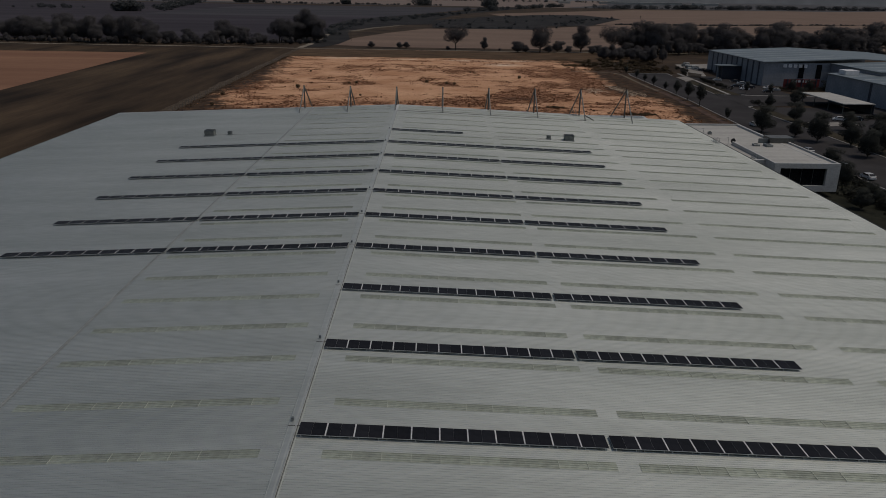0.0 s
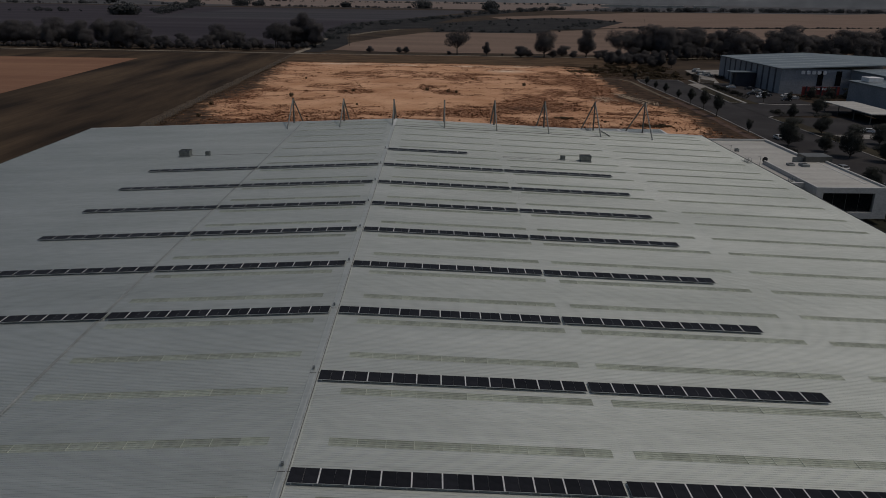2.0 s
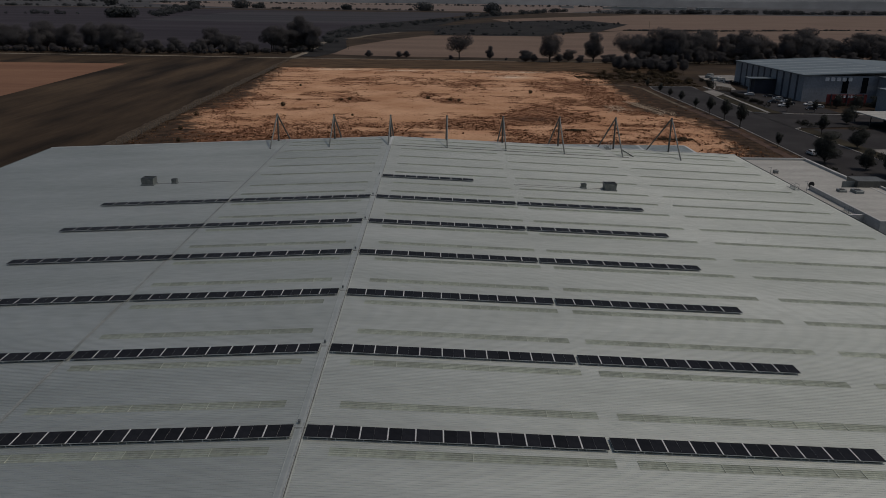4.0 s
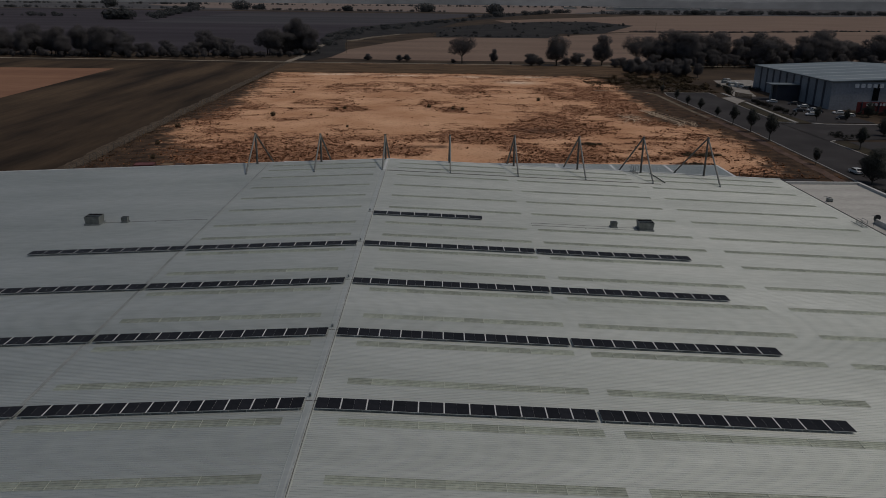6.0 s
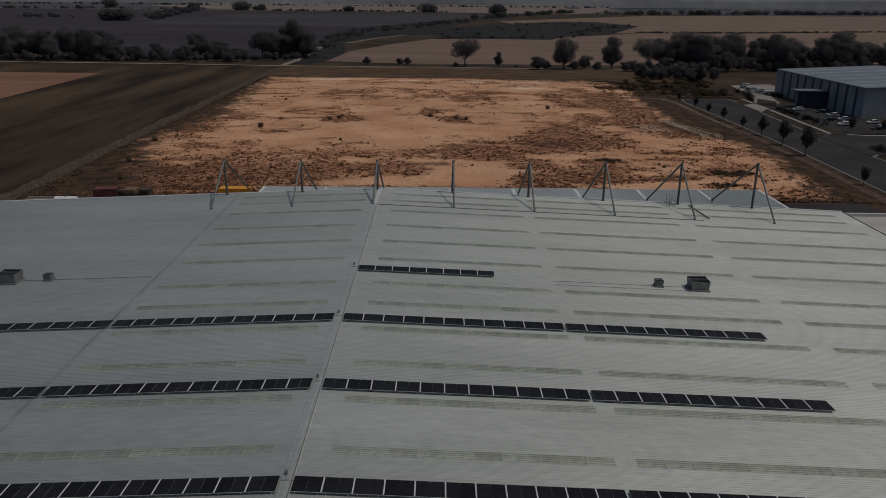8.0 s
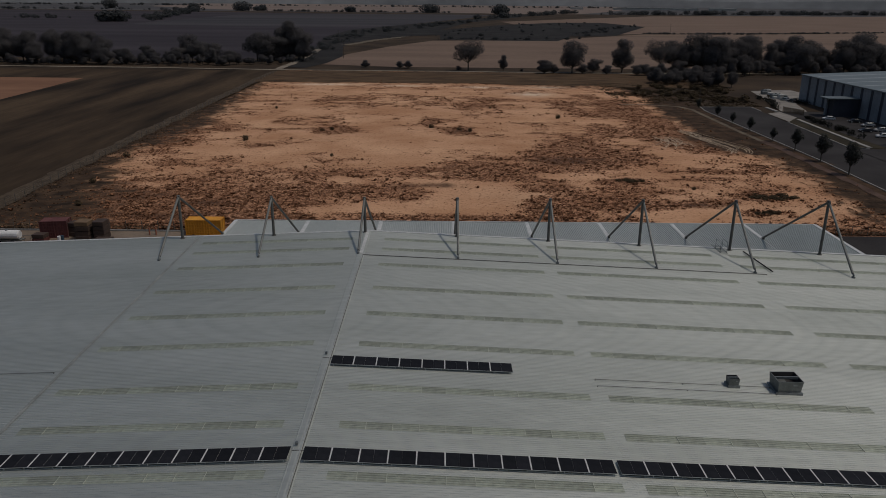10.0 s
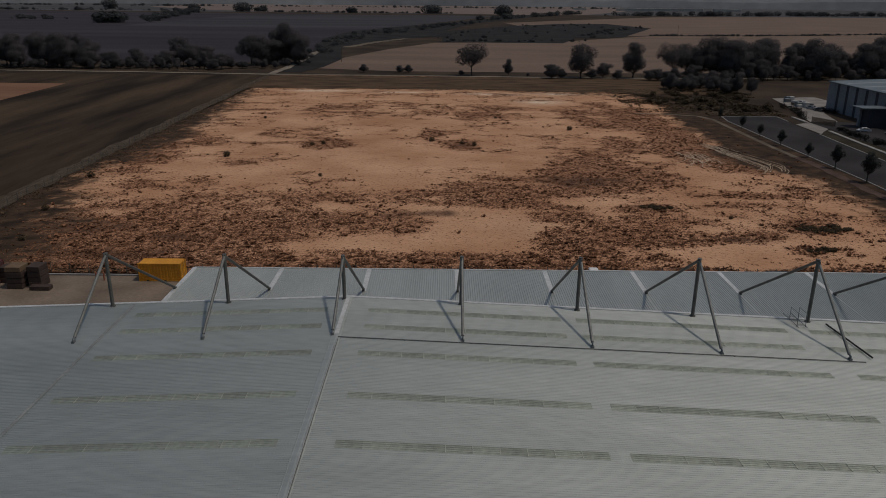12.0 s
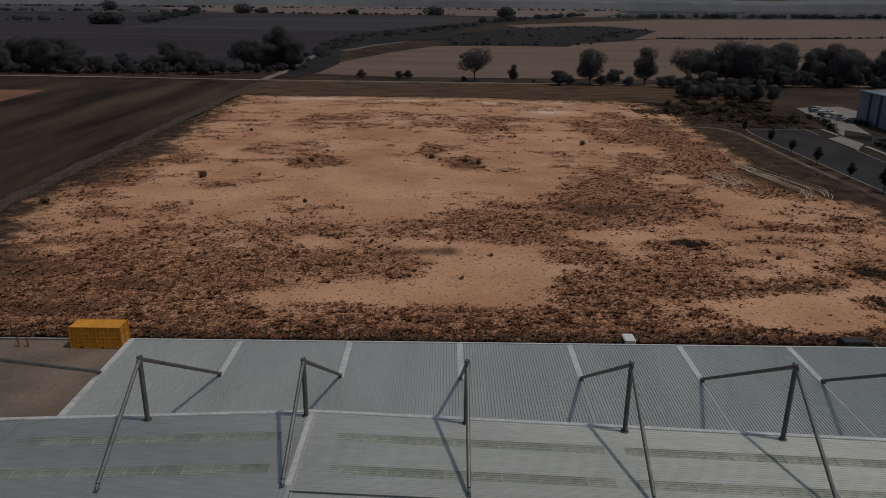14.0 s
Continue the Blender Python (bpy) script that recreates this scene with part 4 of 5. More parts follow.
for cx, cy, rx, ry, n in ((85.6, 261.2, 5.2, 2.6, 34), (56.6, 276, 3.6, 1.5, 16), (78, 247.8, 3, 1.2, 10)):
    for k in range(n):
        a, d, s = q.uniform(0, 6.28), q.random() ** 0.5, q.uniform(0.55, 1.0)
        b = new("shrub", shrub_me)
        b.matrix_basis = pose(cx + rx * d * math.cos(a), cy + ry * d * math.sin(a), 0, 0, 0, 360 * q.random()) @ Matrix.Diagonal((s, s, s * 0.55, 1))
        tagged(b, "low spreading dark shrub in a mat of shrubs on bare soil", "shrub", "low shrub mats on the soil field")

# ---- roads, path and verges by the sheds ----
VERGE = mat("verge_grass", (0.023, 0.02, 0.014), (0.046, 0.039, 0.026), 0.1, 1.0, 0, 0.03, 20, spec=0.1)
sheet("street", [(113.8, 60), (134, 60), (134.6, 325), (137.2, 371), (139.2, 410), (118, 409), (116.4, 398), (116.6, 300), (113.8, 230)], 0.17, ASPHALT, "wide dark asphalt street ending in a turning head", "road")
sheet("side_street", [(134.2, 286), (220, 300), (220, 318), (134.2, 320)], 0.17, ASPHALT, "dark asphalt driveway joining the street", "road")
sheet("gravel_path", [(112.9, 332), (112.4, 350), (112.9, 402), (109.8, 410.7), (98, 415.8), (84, 416.8), (84, 415.2), (97, 414), (108.2, 409.3), (111.1, 401), (110.7, 350), (111.2, 332)], 0.19, GRAVEL, "pale gravel footpath along the street", "path")
ribbon("earth_path", [(109.6, 222), (111.6, 280), (112.6, 320), (112, 334)], 2.6, 0.185, mat("reddish_earth", (0.062, 0.041, 0.034), (0.11, 0.074, 0.06), 0.2, 1.0, 0, 0.03, 14, spec=0.1), "trodden reddish earth beside the street", "path", ragged=0.7)
sheet("car_park", [(146, 322), (170, 322), (170, 398), (146, 398)], 0.2, ASPHALT, "dark asphalt car park in front of the shed", "car park")
sheet("forecourt", [(138.3, 371.5), (142, 377), (145.5, 381.6), (152, 389), (158, 400), (160, 408), (163, 420), (169.4, 436), (184, 438), (184, 474), (162, 468), (157, 442), (150, 412), (147, 398), (138.9, 392)], 0.19, PAVING, "pale concrete forecourt and driveway", "pavement")
sheet("car_park", [(140, 225), (186, 225), (186, 284), (140, 284)], 0.2, ASPHALT, "dark asphalt car park with parked cars", "car park")
sheet("driveway", [(140, 240), (156, 243), (158, 250), (140, 248)], 0.22, PAVING, "pale concrete driveway strip into the car park", "pavement")
sheet("verge", [(134.8, 321), (146, 321), (146, 381), (145.3, 381), (141.8, 376.4), (138, 371)], 0.15, VERGE, "grass verge between street and car park")
sheet("verge", [(134.4, 120), (140, 120), (140, 285), (134.4, 285)], 0.15, VERGE, "grass verge beside the street")
sheet("office_garden", [(79, 60), (113, 60), (113, 224), (79, 224)], 0.1, mat("dark_garden", (0.01, 0.011, 0.008), (0.026, 0.026, 0.018), 0.3, 1.0, 0, 0.05, 10, spec=0.1), "dark planted garden round the office")
sheet("dark_pad", [(78.5, 201), (104, 201), (104, 232.4), (75.8, 232.4), (75.8, 222), (78.5, 222)], 0.2, ASPHALT, "dark asphalt pad beside the soil field", "ground")


def kerb(pts, label="pale concrete kerb along the street", w=0.35):
    bm = bmesh.new()
    for (x0, y0), (x1, y1) in zip(pts[:-1], pts[1:]):
        d = Vector((x1 - x0, y1 - y0, 0)).normalized()
        nrm = Vector((-d.y, d.x, 0)) * w / 2
        a, b = Vector((x0, y0, 0)), Vector((x1, y1, 0))
        prism(bm, [(p.x, p.y) for p in (a - nrm, b - nrm, b + nrm, a + nrm)], 0.0, 0.31)
    return tagged(part("kerb", bm, KERB), label, "kerb", kind="structure")


kerb([(113.6, 60), (113.6, 230), (116.4, 300), (116.2, 398), (118, 409.2), (139.4, 410.2)])
kerb([(134.2, 60), (134.2, 284), (137, 286.5)])
kerb([(140, 320.3), (134.8, 323), (137.4, 371)])
kerb([(146, 321), (150, 319), (215, 319)], "pale footpath edge in front of the car park", 1.2)
kerb([(141, 322), (142.6, 352), (144.3, 378)], "pale footpath edge beside the car park", 1.3)
kerb([(145.4, 398), (145.7, 410)], "pale footpath edge beside the car park", 1.3)
kerb([(138.9, 398.5), (139.4, 410)])

# street trees
young = tree("street_tree", 5.0, 1.5, 0.25, 41, 1300, 0.25, "small dark green street tree in the verge", LEAFGREEN)
big = tree("garden_tree", 9.5, 4.6, 0.08, 43, 5200, 0.37, "dense dark garden tree beside the street", LEAFGREEN)
for x, y, s in ((115, 403, 0.9), (115, 381, 1.0), (115, 365.5, 0.9), (115, 349.5, 1.05), (115.4, 332, 0.9), (116.0, 317.5, 1.35), (115.9, 301.5, 1.6), (115.2, 285, 1.75), (113, 250, 0.95),
                (137, 272, 1.4), (150, 326, 1.1), (160, 324, 1.0)):
    tagged(put(young, x, y, s, x * 3 + y), group="street trees")
for x, y, s in ((116, 228, 0.95), (123, 220, 0.62), (126, 212, 1.0), (133, 206, 0.8), (129, 190, 0.85), (136.5, 196, 0.95), (140, 178, 1.0), (147, 171, 0.8), (146, 232, 0.7), (152, 224, 0.8), (137, 250, 0.75), (160, 206, 0.9), (112, 176, 0.6), (107, 160, 0.6),
                (104, 143, 0.5), (110, 130, 0.6), (99, 138, 0.5), (96, 118, 0.55), (92, 104, 0.55), (176, 338, 0.6), (183, 336, 0.6), (190, 334, 0.62), (158, 296, 0.6), (165, 306, 0.6)):
    tagged(put(big, x, y, s, x * 5 + y), group="garden trees")
for ob in (young, big):
    for o in (*ob.children, ob):
        bpy.data.objects.remove(o)

# ---- office annex beside the warehouse ----
WHITE = mat("white_render", (0.36, 0.36, 0.345), (0.43, 0.43, 0.415), 0.4, 0.7)
MEMBRANE = mat("pale_roof_membrane", (0.33, 0.32, 0.293), (0.41, 0.4, 0.367), 0.15, 0.7, 0.15, 0, 12, (0.5, 2, 1))
GLASS = mat("dark_glass", (0.006, 0.007, 0.008), (0.01, 0.011, 0.012), 0.3, 0.12, 0, 0, 4, spec=0.3)
NAVY = mat("navy_panel", (0.018, 0.022, 0.034), (0.03, 0.034, 0.05), 0.3, 0.6)
SHEDWALL = mat("pale_grey_wall_panel", (0.17, 0.185, 0.205), (0.22, 0.235, 0.255), 0.15, 0.7, random_shade=0.06)
SHEDROOF = mat("shed_roof_steel", (0.115, 0.14, 0.15), (0.165, 0.19, 0.2), 0.03, 0.5, 0.3, 0, 12, (0.5, 3, 1))
RED = mat("red_paint", (0.12, 0.016, 0.016), (0.18, 0.028, 0.026), 0.4, 0.7)
SIGN = mat("white_sign", (0.6, 0.6, 0.6), (0.7, 0.7, 0.7), 1.0, 0.6)

office = empty("office_annex", pose(88, 170, 0), "white flat-roofed office annex with a dark glazed end", "building")
OB = Matrix.Translation((-88, -170, 0))


def opart(name, bm, material, label="", parent=None):
    bm.transform(OB)
    return part(name, bm, material, parent or office, label)


opart("wall", made(box, 78.6, 96.6, 152.2, 200.0, 0, 6.6), WHITE)
opart("roof", made(box, 78.6, 96.0, 152.8, 199.4, 6.62, 6.75), MEMBRANE)
for a in ((96.0, 96.6, 152.2, 200.0), (78.6, 96.0, 199.4, 200.0), (78.6, 84.0, 152.2, 152.8)):
    opart("parapet", made(box, *a, 6.6, 7.25), WHITE)
opart("front_wall", made(box, 84.0, 84.4, 147.3, 172.0, 1.4, 7.6), WHITE)
opart("front_wall", made(box, 97.9, 98.3, 147.3, 172.0, 1.4, 7.6), WHITE)
opart("end_frame", made(box, 84.4, 97.9, 147.3, 147.9, 6.5, 7.6), WHITE)
opart("end_frame", made(box, 84.4, 97.9, 147.3, 147.9, 1.4, 2.7), WHITE)
opart("end_frame", made(box, 84.4, 85.4, 147.3, 147.9, 2.7, 6.5), WHITE)
opart("end_frame", made(box, 95.5, 97.9, 147.3, 147.9, 2.7, 6.5), WHITE)
for k in range(4):
    opart("window_pane", made(box, 85.45 + k * 2.52, 87.92 + k * 2.52, 148.2, 148.26, 2.72, 6.48), GLASS)
    opart("mullion", made(box, 87.92 + k * 2.52, 87.97 + k * 2.52, 148.15, 148.27, 2.72, 6.48), PIPE)
opart("front_roof", made(box, 84.4, 97.9, 147.9, 172.0, 7.0, 7.2), MEMBRANE)
opart("floor_slab", made(box, 84.4, 97.9, 147.9, 172.0, 1.4, 1.7), WHITE)
opart("front_core", made(box, 86.0, 97.5, 152.0, 171.9, 0.0, 6.9), NAVY)
opart("plant_screen", made(box, 93.5, 99.4, 172.0, 176.2, 6.76, 8.5), PIPE, "dark grey rooftop plant screen")
opart("plant_screen", made(box, 91.0, 93.45, 173.0, 173.15, 6.76, 8.2), GALV)
opart("window_pane", made(box, 83.9, 83.97, 148.4, 152.1, 2.4, 6.0), GLASS)
opart("window_pane", made(box, 78.9, 83.6, 152.1, 152.16, 2.4, 6.0), GLASS)


def dish(x, y, z):
    d = empty("satellite_dish", pose(x, y, z), "dark satellite dish on a short stand on the office roof", "satellite dish")
    bm = bmesh.new()
    n = 16
    rings = [[bm.verts.new((rr * math.cos(2 * math.pi * k / n), 0.35 - 0.35 * rr * rr, 1.0 + rr * math.sin(2 * math.pi * k / n))) for k in range(n)] for rr in (0.05, 0.35, 0.62)]
    for a, b in zip(rings[:-1], rings[1:]):
        for k in range(n):
            bm.faces.new((a[k], a[(k + 1) % n], b[(k + 1) % n], b[k]))
    bm.faces.new(rings[0])
    part("reflector", bm, RUBBER, d)
    part("stand", made(tube, (0, 0.3, 0), (0, 0.3, 1.0), 0.05, n=8), GALV, d)
    bm = made(tube, (0, -0.35, 0.7), (0, 0.05, 0.45), 0.02, n=6)
    part("feed_arm", bm, GALV, d)
    part("base", made(box, -0.35, 0.35, 0.0, 0.6, 0.0, 0.08), GALV, d)


dish(84.2, 171.5, 6.76)


def roof_unit(x, y, z, w, l, h):
    u = empty("air_conditioner", pose(x, y, z), "small grey air conditioner on the office roof", "air conditioner")
    part("casing", made(box, -w / 2, w / 2, -l / 2, l / 2, 0.15, h, 0, 0.04), GALV, u)
    part("grille", made(tube, (0, 0, h), (0, 0, h + 0.06), min(w, l) * 0.38, n=16), RUBBER, u)
    for sx in (-1, 1):
        part("foot", made(box, sx * w * 0.4 - 0.06, sx * w * 0.4 + 0.06, -l / 2, l / 2, 0, 0.15), PIPE, u)


roof_unit(91.3, 168.0, 6.76, 1.6, 2.2, 1.0)
roof_unit(88.6, 168.6, 6.76, 1.5, 1.4, 0.9)
roof_unit(83.5, 186.0, 6.76, 0.9, 0.8, 0.7)


def guard_frame(name, x, y, z, w, l, h, label):
    """A light galvanised pipe guard round a roof hatch or ladder head."""
    g = empty(name, pose(x, y, z), label, "guard rail")
    for sx in (0, w):
        for yy in (0, l):
            part("upright", made(tube, (sx, yy, 0), (sx, yy, h), 0.035, n=6), GALV, g)
        for hh in (h, h * 0.55):
            part("rail", made(tube, (sx, 0, hh), (sx, l, hh), 0.03, n=6), GALV, g)
    part("ladder_stringer", made(tube, (0, -0.4, 0.12), (0, l + 1.6, 0.12), 0.04, n=6), GALV, g)
    part("ladder_stringer", made(tube, (w, -0.4, 0.12), (w, l + 1.6, 0.12), 0.04, n=6), GALV, g)
    for k in range(int((l + 1.8) / 0.35)):
        part("rung", made(tube, (0, -0.3 + 0.35 * k, 0.12), (w, -0.3 + 0.35 * k, 0.12), 0.02, n=5), GALV, g)


guard_frame("roof_ladder", 48.4, 193.4, rz(48.5) + 0.05, 0.9, 1.8, 1.5, "galvanised ladder head with tall grab rails at the roof edge")
guard_frame("roof_ladder", 76.6, 163.0, rz(77) + 0.05, 0.8, 1.6, 1.1, "galvanised ladder head with grab rails at the eave")
guard_frame("roof_ladder", 82.0, 153.6, 6.8, 0.8, 1.4, 1.2, "galvanised ladder head on the office roof")


def antenna(x, y, z):
    a = empty("antenna_mast", pose(x, y, z), "thin roof antenna mast with a crossbar", "antenna")
    part("pole", made(tube, (0, 0, 0), (0, 0, 2.6), 0.035, n=6), GALV, a)
    part("crossbar", made(tube, (-0.6, 0, 2.5), (0.1, 0, 2.5), 0.025, n=6), GALV, a)
    part("foot", made(box, -0.2, 0.2, -0.2, 0.2, 0, 0.06), GALV, a)


antenna(81.5, 168.0, 6.76)
antenna(79.6, 180.0, 6.76)

# ---- roof extras: exhaust vents, pipe runs, walkway cable ----
def roof_vent(name, x, y, a, b, h, label, group):
    """A flared square hood with an open top: half width a, half depth b, height h."""
    v = empty(name, pose(x, y, rz(x) + 0.06), label, "roof vent", group)
    part("base_flashing", made(box, -a - 0.06, a + 0.06, -b - 0.06, b + 0.06, -0.1, 0.16), GALV, v)
    bm = bmesh.new()
    lo = [bm.verts.new(p) for p in ((-a * .9, -b * .9, 0.16), (a * .9, -b * .9, 0.16), (a * .9, b * .9, 0.16), (-a * .9, b * .9, 0.16))]
    hi = [bm.verts.new(p) for p in ((-a, -b, h), (a, -b, h), (a, b, h), (-a, b, h))]
    inn = [bm.verts.new((p.co.x * 0.95, p.co.y * 0.94, h)) for p in hi]
    low = [bm.verts.new((p.co.x * 0.95, p.co.y * 0.94, h * 0.42)) for p in lo]
    for A, B in ((lo, hi), (hi, inn)):
        for k in range(4):
            bm.faces.new((A[k], A[(k + 1) % 4], B[(k + 1) % 4], B[k]))
    # inner faces are coloured black to stand for the shade in the opening
    liner = bmesh.new()
    inn, low = [[liner.verts.new(p.co) for p in ring] for ring in (inn, low)]
    part("hood", bm, DUCT, v)
    for k in range(4):
        liner.faces.new((inn[k], inn[(k + 1) % 4], low[(k + 1) % 4], low[k]))
    liner.faces.new(low)
    part("liner", liner, RUBBER, v, "inner faces coloured black for the shade inside")
    part("divider", made(box, -a * 0.93, a * 0.93, -0.06, 0.06, h - 0.2, h + 0.02), GALV, v)
    part("damper", made(box, -a * 0.72, a * 0.1, -b * 0.7, b * 0.6, h * 0.5, h * 0.55), DUCT, v)
    part("latch", made(box, a * 0.15, a * 0.5, -b - 0.05, -b * 0.95, h * 0.68, h * 0.8, 0, 0.02), GALV, v)


roof_vent("exhaust_vent", 40.75, 156.0, 1.08, 0.96, 1.2, "large square galvanised exhaust vent with an open top", "exhaust vents on the roof")
roof_vent("exhaust_vent", -39.3, 156.6, 1.08, 0.96, 1.2, "large square galvanised exhaust vent with an open top", "exhaust vents on the roof")
roof_vent("roof_cowl", 36.25, 156.3, 0.46, 0.42, 0.78, "small square galvanised roof cowl with an open top", "cowls on the roof")
roof_vent("roof_cowl", -34.9, 156.7, 0.46, 0.42, 0.78, "small square galvanised roof cowl with an open top", "cowls on the roof")


def pipe_run(name, x0, x1, y, r, label):
    bm = bmesh.new()
    n = max(1, int(abs(x1 - x0) / 6))
    for k in range(n):
        a, b = x0 + (x1 - x0) * k / n, x0 + (x1 - x0) * (k + 1) / n
        tube(bm, (a, y, rz(a) + 0.12), (b, y, rz(b) + 0.12), r, n=6)
    for k in range(n + 1):
        a = x0 + (x1 - x0) * k / n
        box(bm, a - 0.03, a + 0.03, y - 0.06, y + 0.06, rz(a) + 0.02, rz(a) + 0.1)
    return tagged(part(name, bm, PIPE), label, "conduit")


pipe_run("conduit", 24.2, 39.5, 156.1, 0.022, "thin dark conduit lying across the roof to the vent")
pipe_run("conduit", 24.2, 39.6, 154.95, 0.02, "thin dark conduit lying across the roof to the cowl")
pipe_run("conduit", -23.0, -37.9, 156.6, 0.022, "thin dark conduit lying across the roof to the vent")
pipe_run("conduit", 1.0, 51.5, 185.55, 0.05, "dark cable tray running along the mast feet")
tagged(part("steel_bar", made(tube, (51.9, 194.2, rz(52) + 0.2), (52.6, 186.4, rz(52) + 0.2), 0.09, n=8), RUBBER), "loose dark steel bar lying on the roof", "steel bar")
# small junction boxes on the ridge beside each panel row
box_me = mesh_of("junction_box", made(box, -0.09, 0.09, -0.12, 0.12, 0, 0.24, 0, 0.015), GALV)
for y in ROWS + (158.1,):
    b = new("junction_box", box_me)
    b.location = (RX - 0.18, y + 0.35, RZ + 0.14)
    tagged(b, "small grey junction box on the ridge cap", "junction box", "junction boxes on the ridge")
    tagged(part("conduit", made(tube, (RX - 0.42, y - 0.3, RZ + 0.1), (RX + 0.45, y - 0.3, RZ + 0.1), 0.03, n=6), PIPE), "short dark conduit crossing the ridge between panel rows", "conduit", "ridge conduits")

# ---- loading yard ----
def container(x, y, z, w, l, h, material, label, turn=0):
    c = empty("shipping_container", pose(x, y, z, 0, 0, turn), label, "shipping container")
    bm = bmesh.new()
    for side in (0, 1):
        prof, k, px = [], 0, -w / 2 + 0.12
        while px < w / 2 - 0.12:
            prof.append((px, 0.0 if (k // 2) % 2 else 0.04))
            px += 0.12
            k += 1
        yy = -l / 2 if side == 0 else l / 2
        s = 1 if side == 0 else -1
        rows = [[bm.verts.new((a, yy + s * d, zz)) for a, d in prof] for zz in (0.2, h - 0.12)]
        for i in range(len(prof) - 1):
            q = (rows[0][i], rows[0][i + 1], rows[1][i + 1], rows[1][i])
            bm.faces.new(q if side == 0 else q[::-1])
    part("corrugated_wall", bm, material, c)
    part("roof_panel", made(box, -w / 2 + 0.05, w / 2 - 0.05, -l / 2 + 0.05, l / 2 - 0.05, h - 0.1, h - 0.02), material, c)
    part("end_wall", made(box, -w / 2, -w / 2 + 0.06, -l / 2 + 0.1, l / 2 - 0.1, 0.15, h - 0.1), material, c)
    for yy in (-l / 4, l / 4):
        d = part("door", made(box, w / 2 - 0.06, w / 2, yy - l / 4 + 0.12, yy + l / 4 - 0.02, 0.18, h - 0.12), material, c)
        for o in (-0.3, 0.3):
            part("lock_rod", made(tube, (w / 2 + 0.02, yy + o, 0.2), (w / 2 + 0.02, yy + o, h - 0.15), 0.02, n=6), GALV, d)
    for sx in (-1, 1):
        for sy in (-1, 1):
            part("corner_post", made(box, sx * w / 2 - 0.08, sx * w / 2 + 0.08, sy * l / 2 - 0.08, sy * l / 2 + 0.08, 0, h), material, c)
    for sy in (-1, 1):
        part("top_rail", made(box, -w / 2, w / 2, sy * l / 2 - 0.06, sy * l / 2 + 0.06, h - 0.13, h), material, c)
        part("bottom_rail", made(box, -w / 2, w / 2, sy * l / 2 - 0.07, sy * l / 2 + 0.07, 0.05, 0.22), material, c)
    for k in range(5):
        zz = 0.2 + (h - 0.35) * (k + 0.5) / 5
        part("side_batten", made(box, -w / 2 + 0.1, w / 2 - 0.1, -l / 2 - 0.05, -l / 2 - 0.01, zz - 0.06, zz + 0.06), material, c)
    for sx in (-0.25, 0.02, 0.27):
        part("side_post", made(box, sx * w - 0.07, sx * w + 0.07, -l / 2 - 0.08, -l / 2 - 0.01, 0.2, h - 0.13), material, c)
    for sx in (-0.3, 0.12):
        part("fork_pocket", made(box, sx * w - 0.2, sx * w + 0.2, -l / 2 - 0.09, -l / 2 - 0.06, 0.06, 0.2), RUBBER, c)
    return c


container(-33.45, 231.4, 0.06, 6.5, 2.44, 2.95, YELLOW, "bright yellow shipping container on the concrete yard", 0)
MAROON = mat("faded_red_steel", (0.085, 0.024, 0.022), (0.13, 0.04, 0.035), 0.5, 0.7)
BROWNST = mat("rusty_brown_steel", (0.035, 0.022, 0.017), (0.06, 0.037, 0.028), 0.5, 0.8)
container(-60.2, 229.2, 0.06, 4.6, 2.6, 3.2, MAROON, "faded red steel container in the yard", 8)
TAN = mat("cardboard_tan", (0.11, 0.07, 0.04), (0.16, 0.105, 0.06), 0.7, 0.9)


def stack(name, x, y, w, l, h, n, material, top, label):
    """A stack of crates or pallets, each tier a little out of line."""
    q = random.Random(int(x * 10))
    s = empty(name, pose(x, y, 0.06, 0, 0, q.uniform(-6, 6)), label, "crates")
    for k in range(n):
        dx, dy = q.uniform(-0.08, 0.08), q.uniform(-0.08, 0.08)
        part("crate", made(box, -w / 2 + dx, w / 2 + dx, -l / 2 + dy, l / 2 + dy, h * k / n + 0.06, h * (k + 1) / n - 0.03, 0, 0.03), top if k == n - 1 else material, s)
        for sx in (-0.4, 0, 0.4):
            part("bearer", made(box, sx * w - 0.06, sx * w + 0.06, -l / 2, l / 2, h * k / n - (0.03 if k else 0.0), h * k / n + 0.06), BROWNST, s)


stack("crate_stack", -54.2, 227.6, 2.4, 2.4, 3.5, 4, BROWNST, TAN, "stack of rusty brown steel crates with a tan top")
stack("crate_stack", -51.4, 228.2, 2.0, 2.4, 3.4, 4, BROWNST, BROWNST, "tall stack of rusty brown steel crates")
stack("crate_stack", -57.0, 229.8, 1.6, 2.0, 2.6, 3, BROWNST, BROWNST, "stack of rusty brown steel crates")
stack("crate_stack", -61.5, 226.0, 2.2, 1.8, 1.5, 2, MAROON, BROWNST, "low stack of dark red steel crates")
stack("crate_stack", -50.2, 226.4, 3.0, 1.2, 0.7, 1, BROWNST, BROWNST, "low rusty steel crate on the yard")
# barrel
def barrel(x, y, material, label):
    b = empty("drum", pose(x, y, 0.06), label, "drum")
    bm = made(tube, (0, 0, 0), (0, 0, 0.88), 0.29, n=14)
    part("shell", bm, material, b)
    for z in (0.28, 0.58, 0.86):
        part("hoop", made(tube, (0, 0, z), (0, 0, z + 0.03), 0.305, n=14), material, b)


barrel(-58.4, 226.3, SIGN, "white plastic drum on the yard")
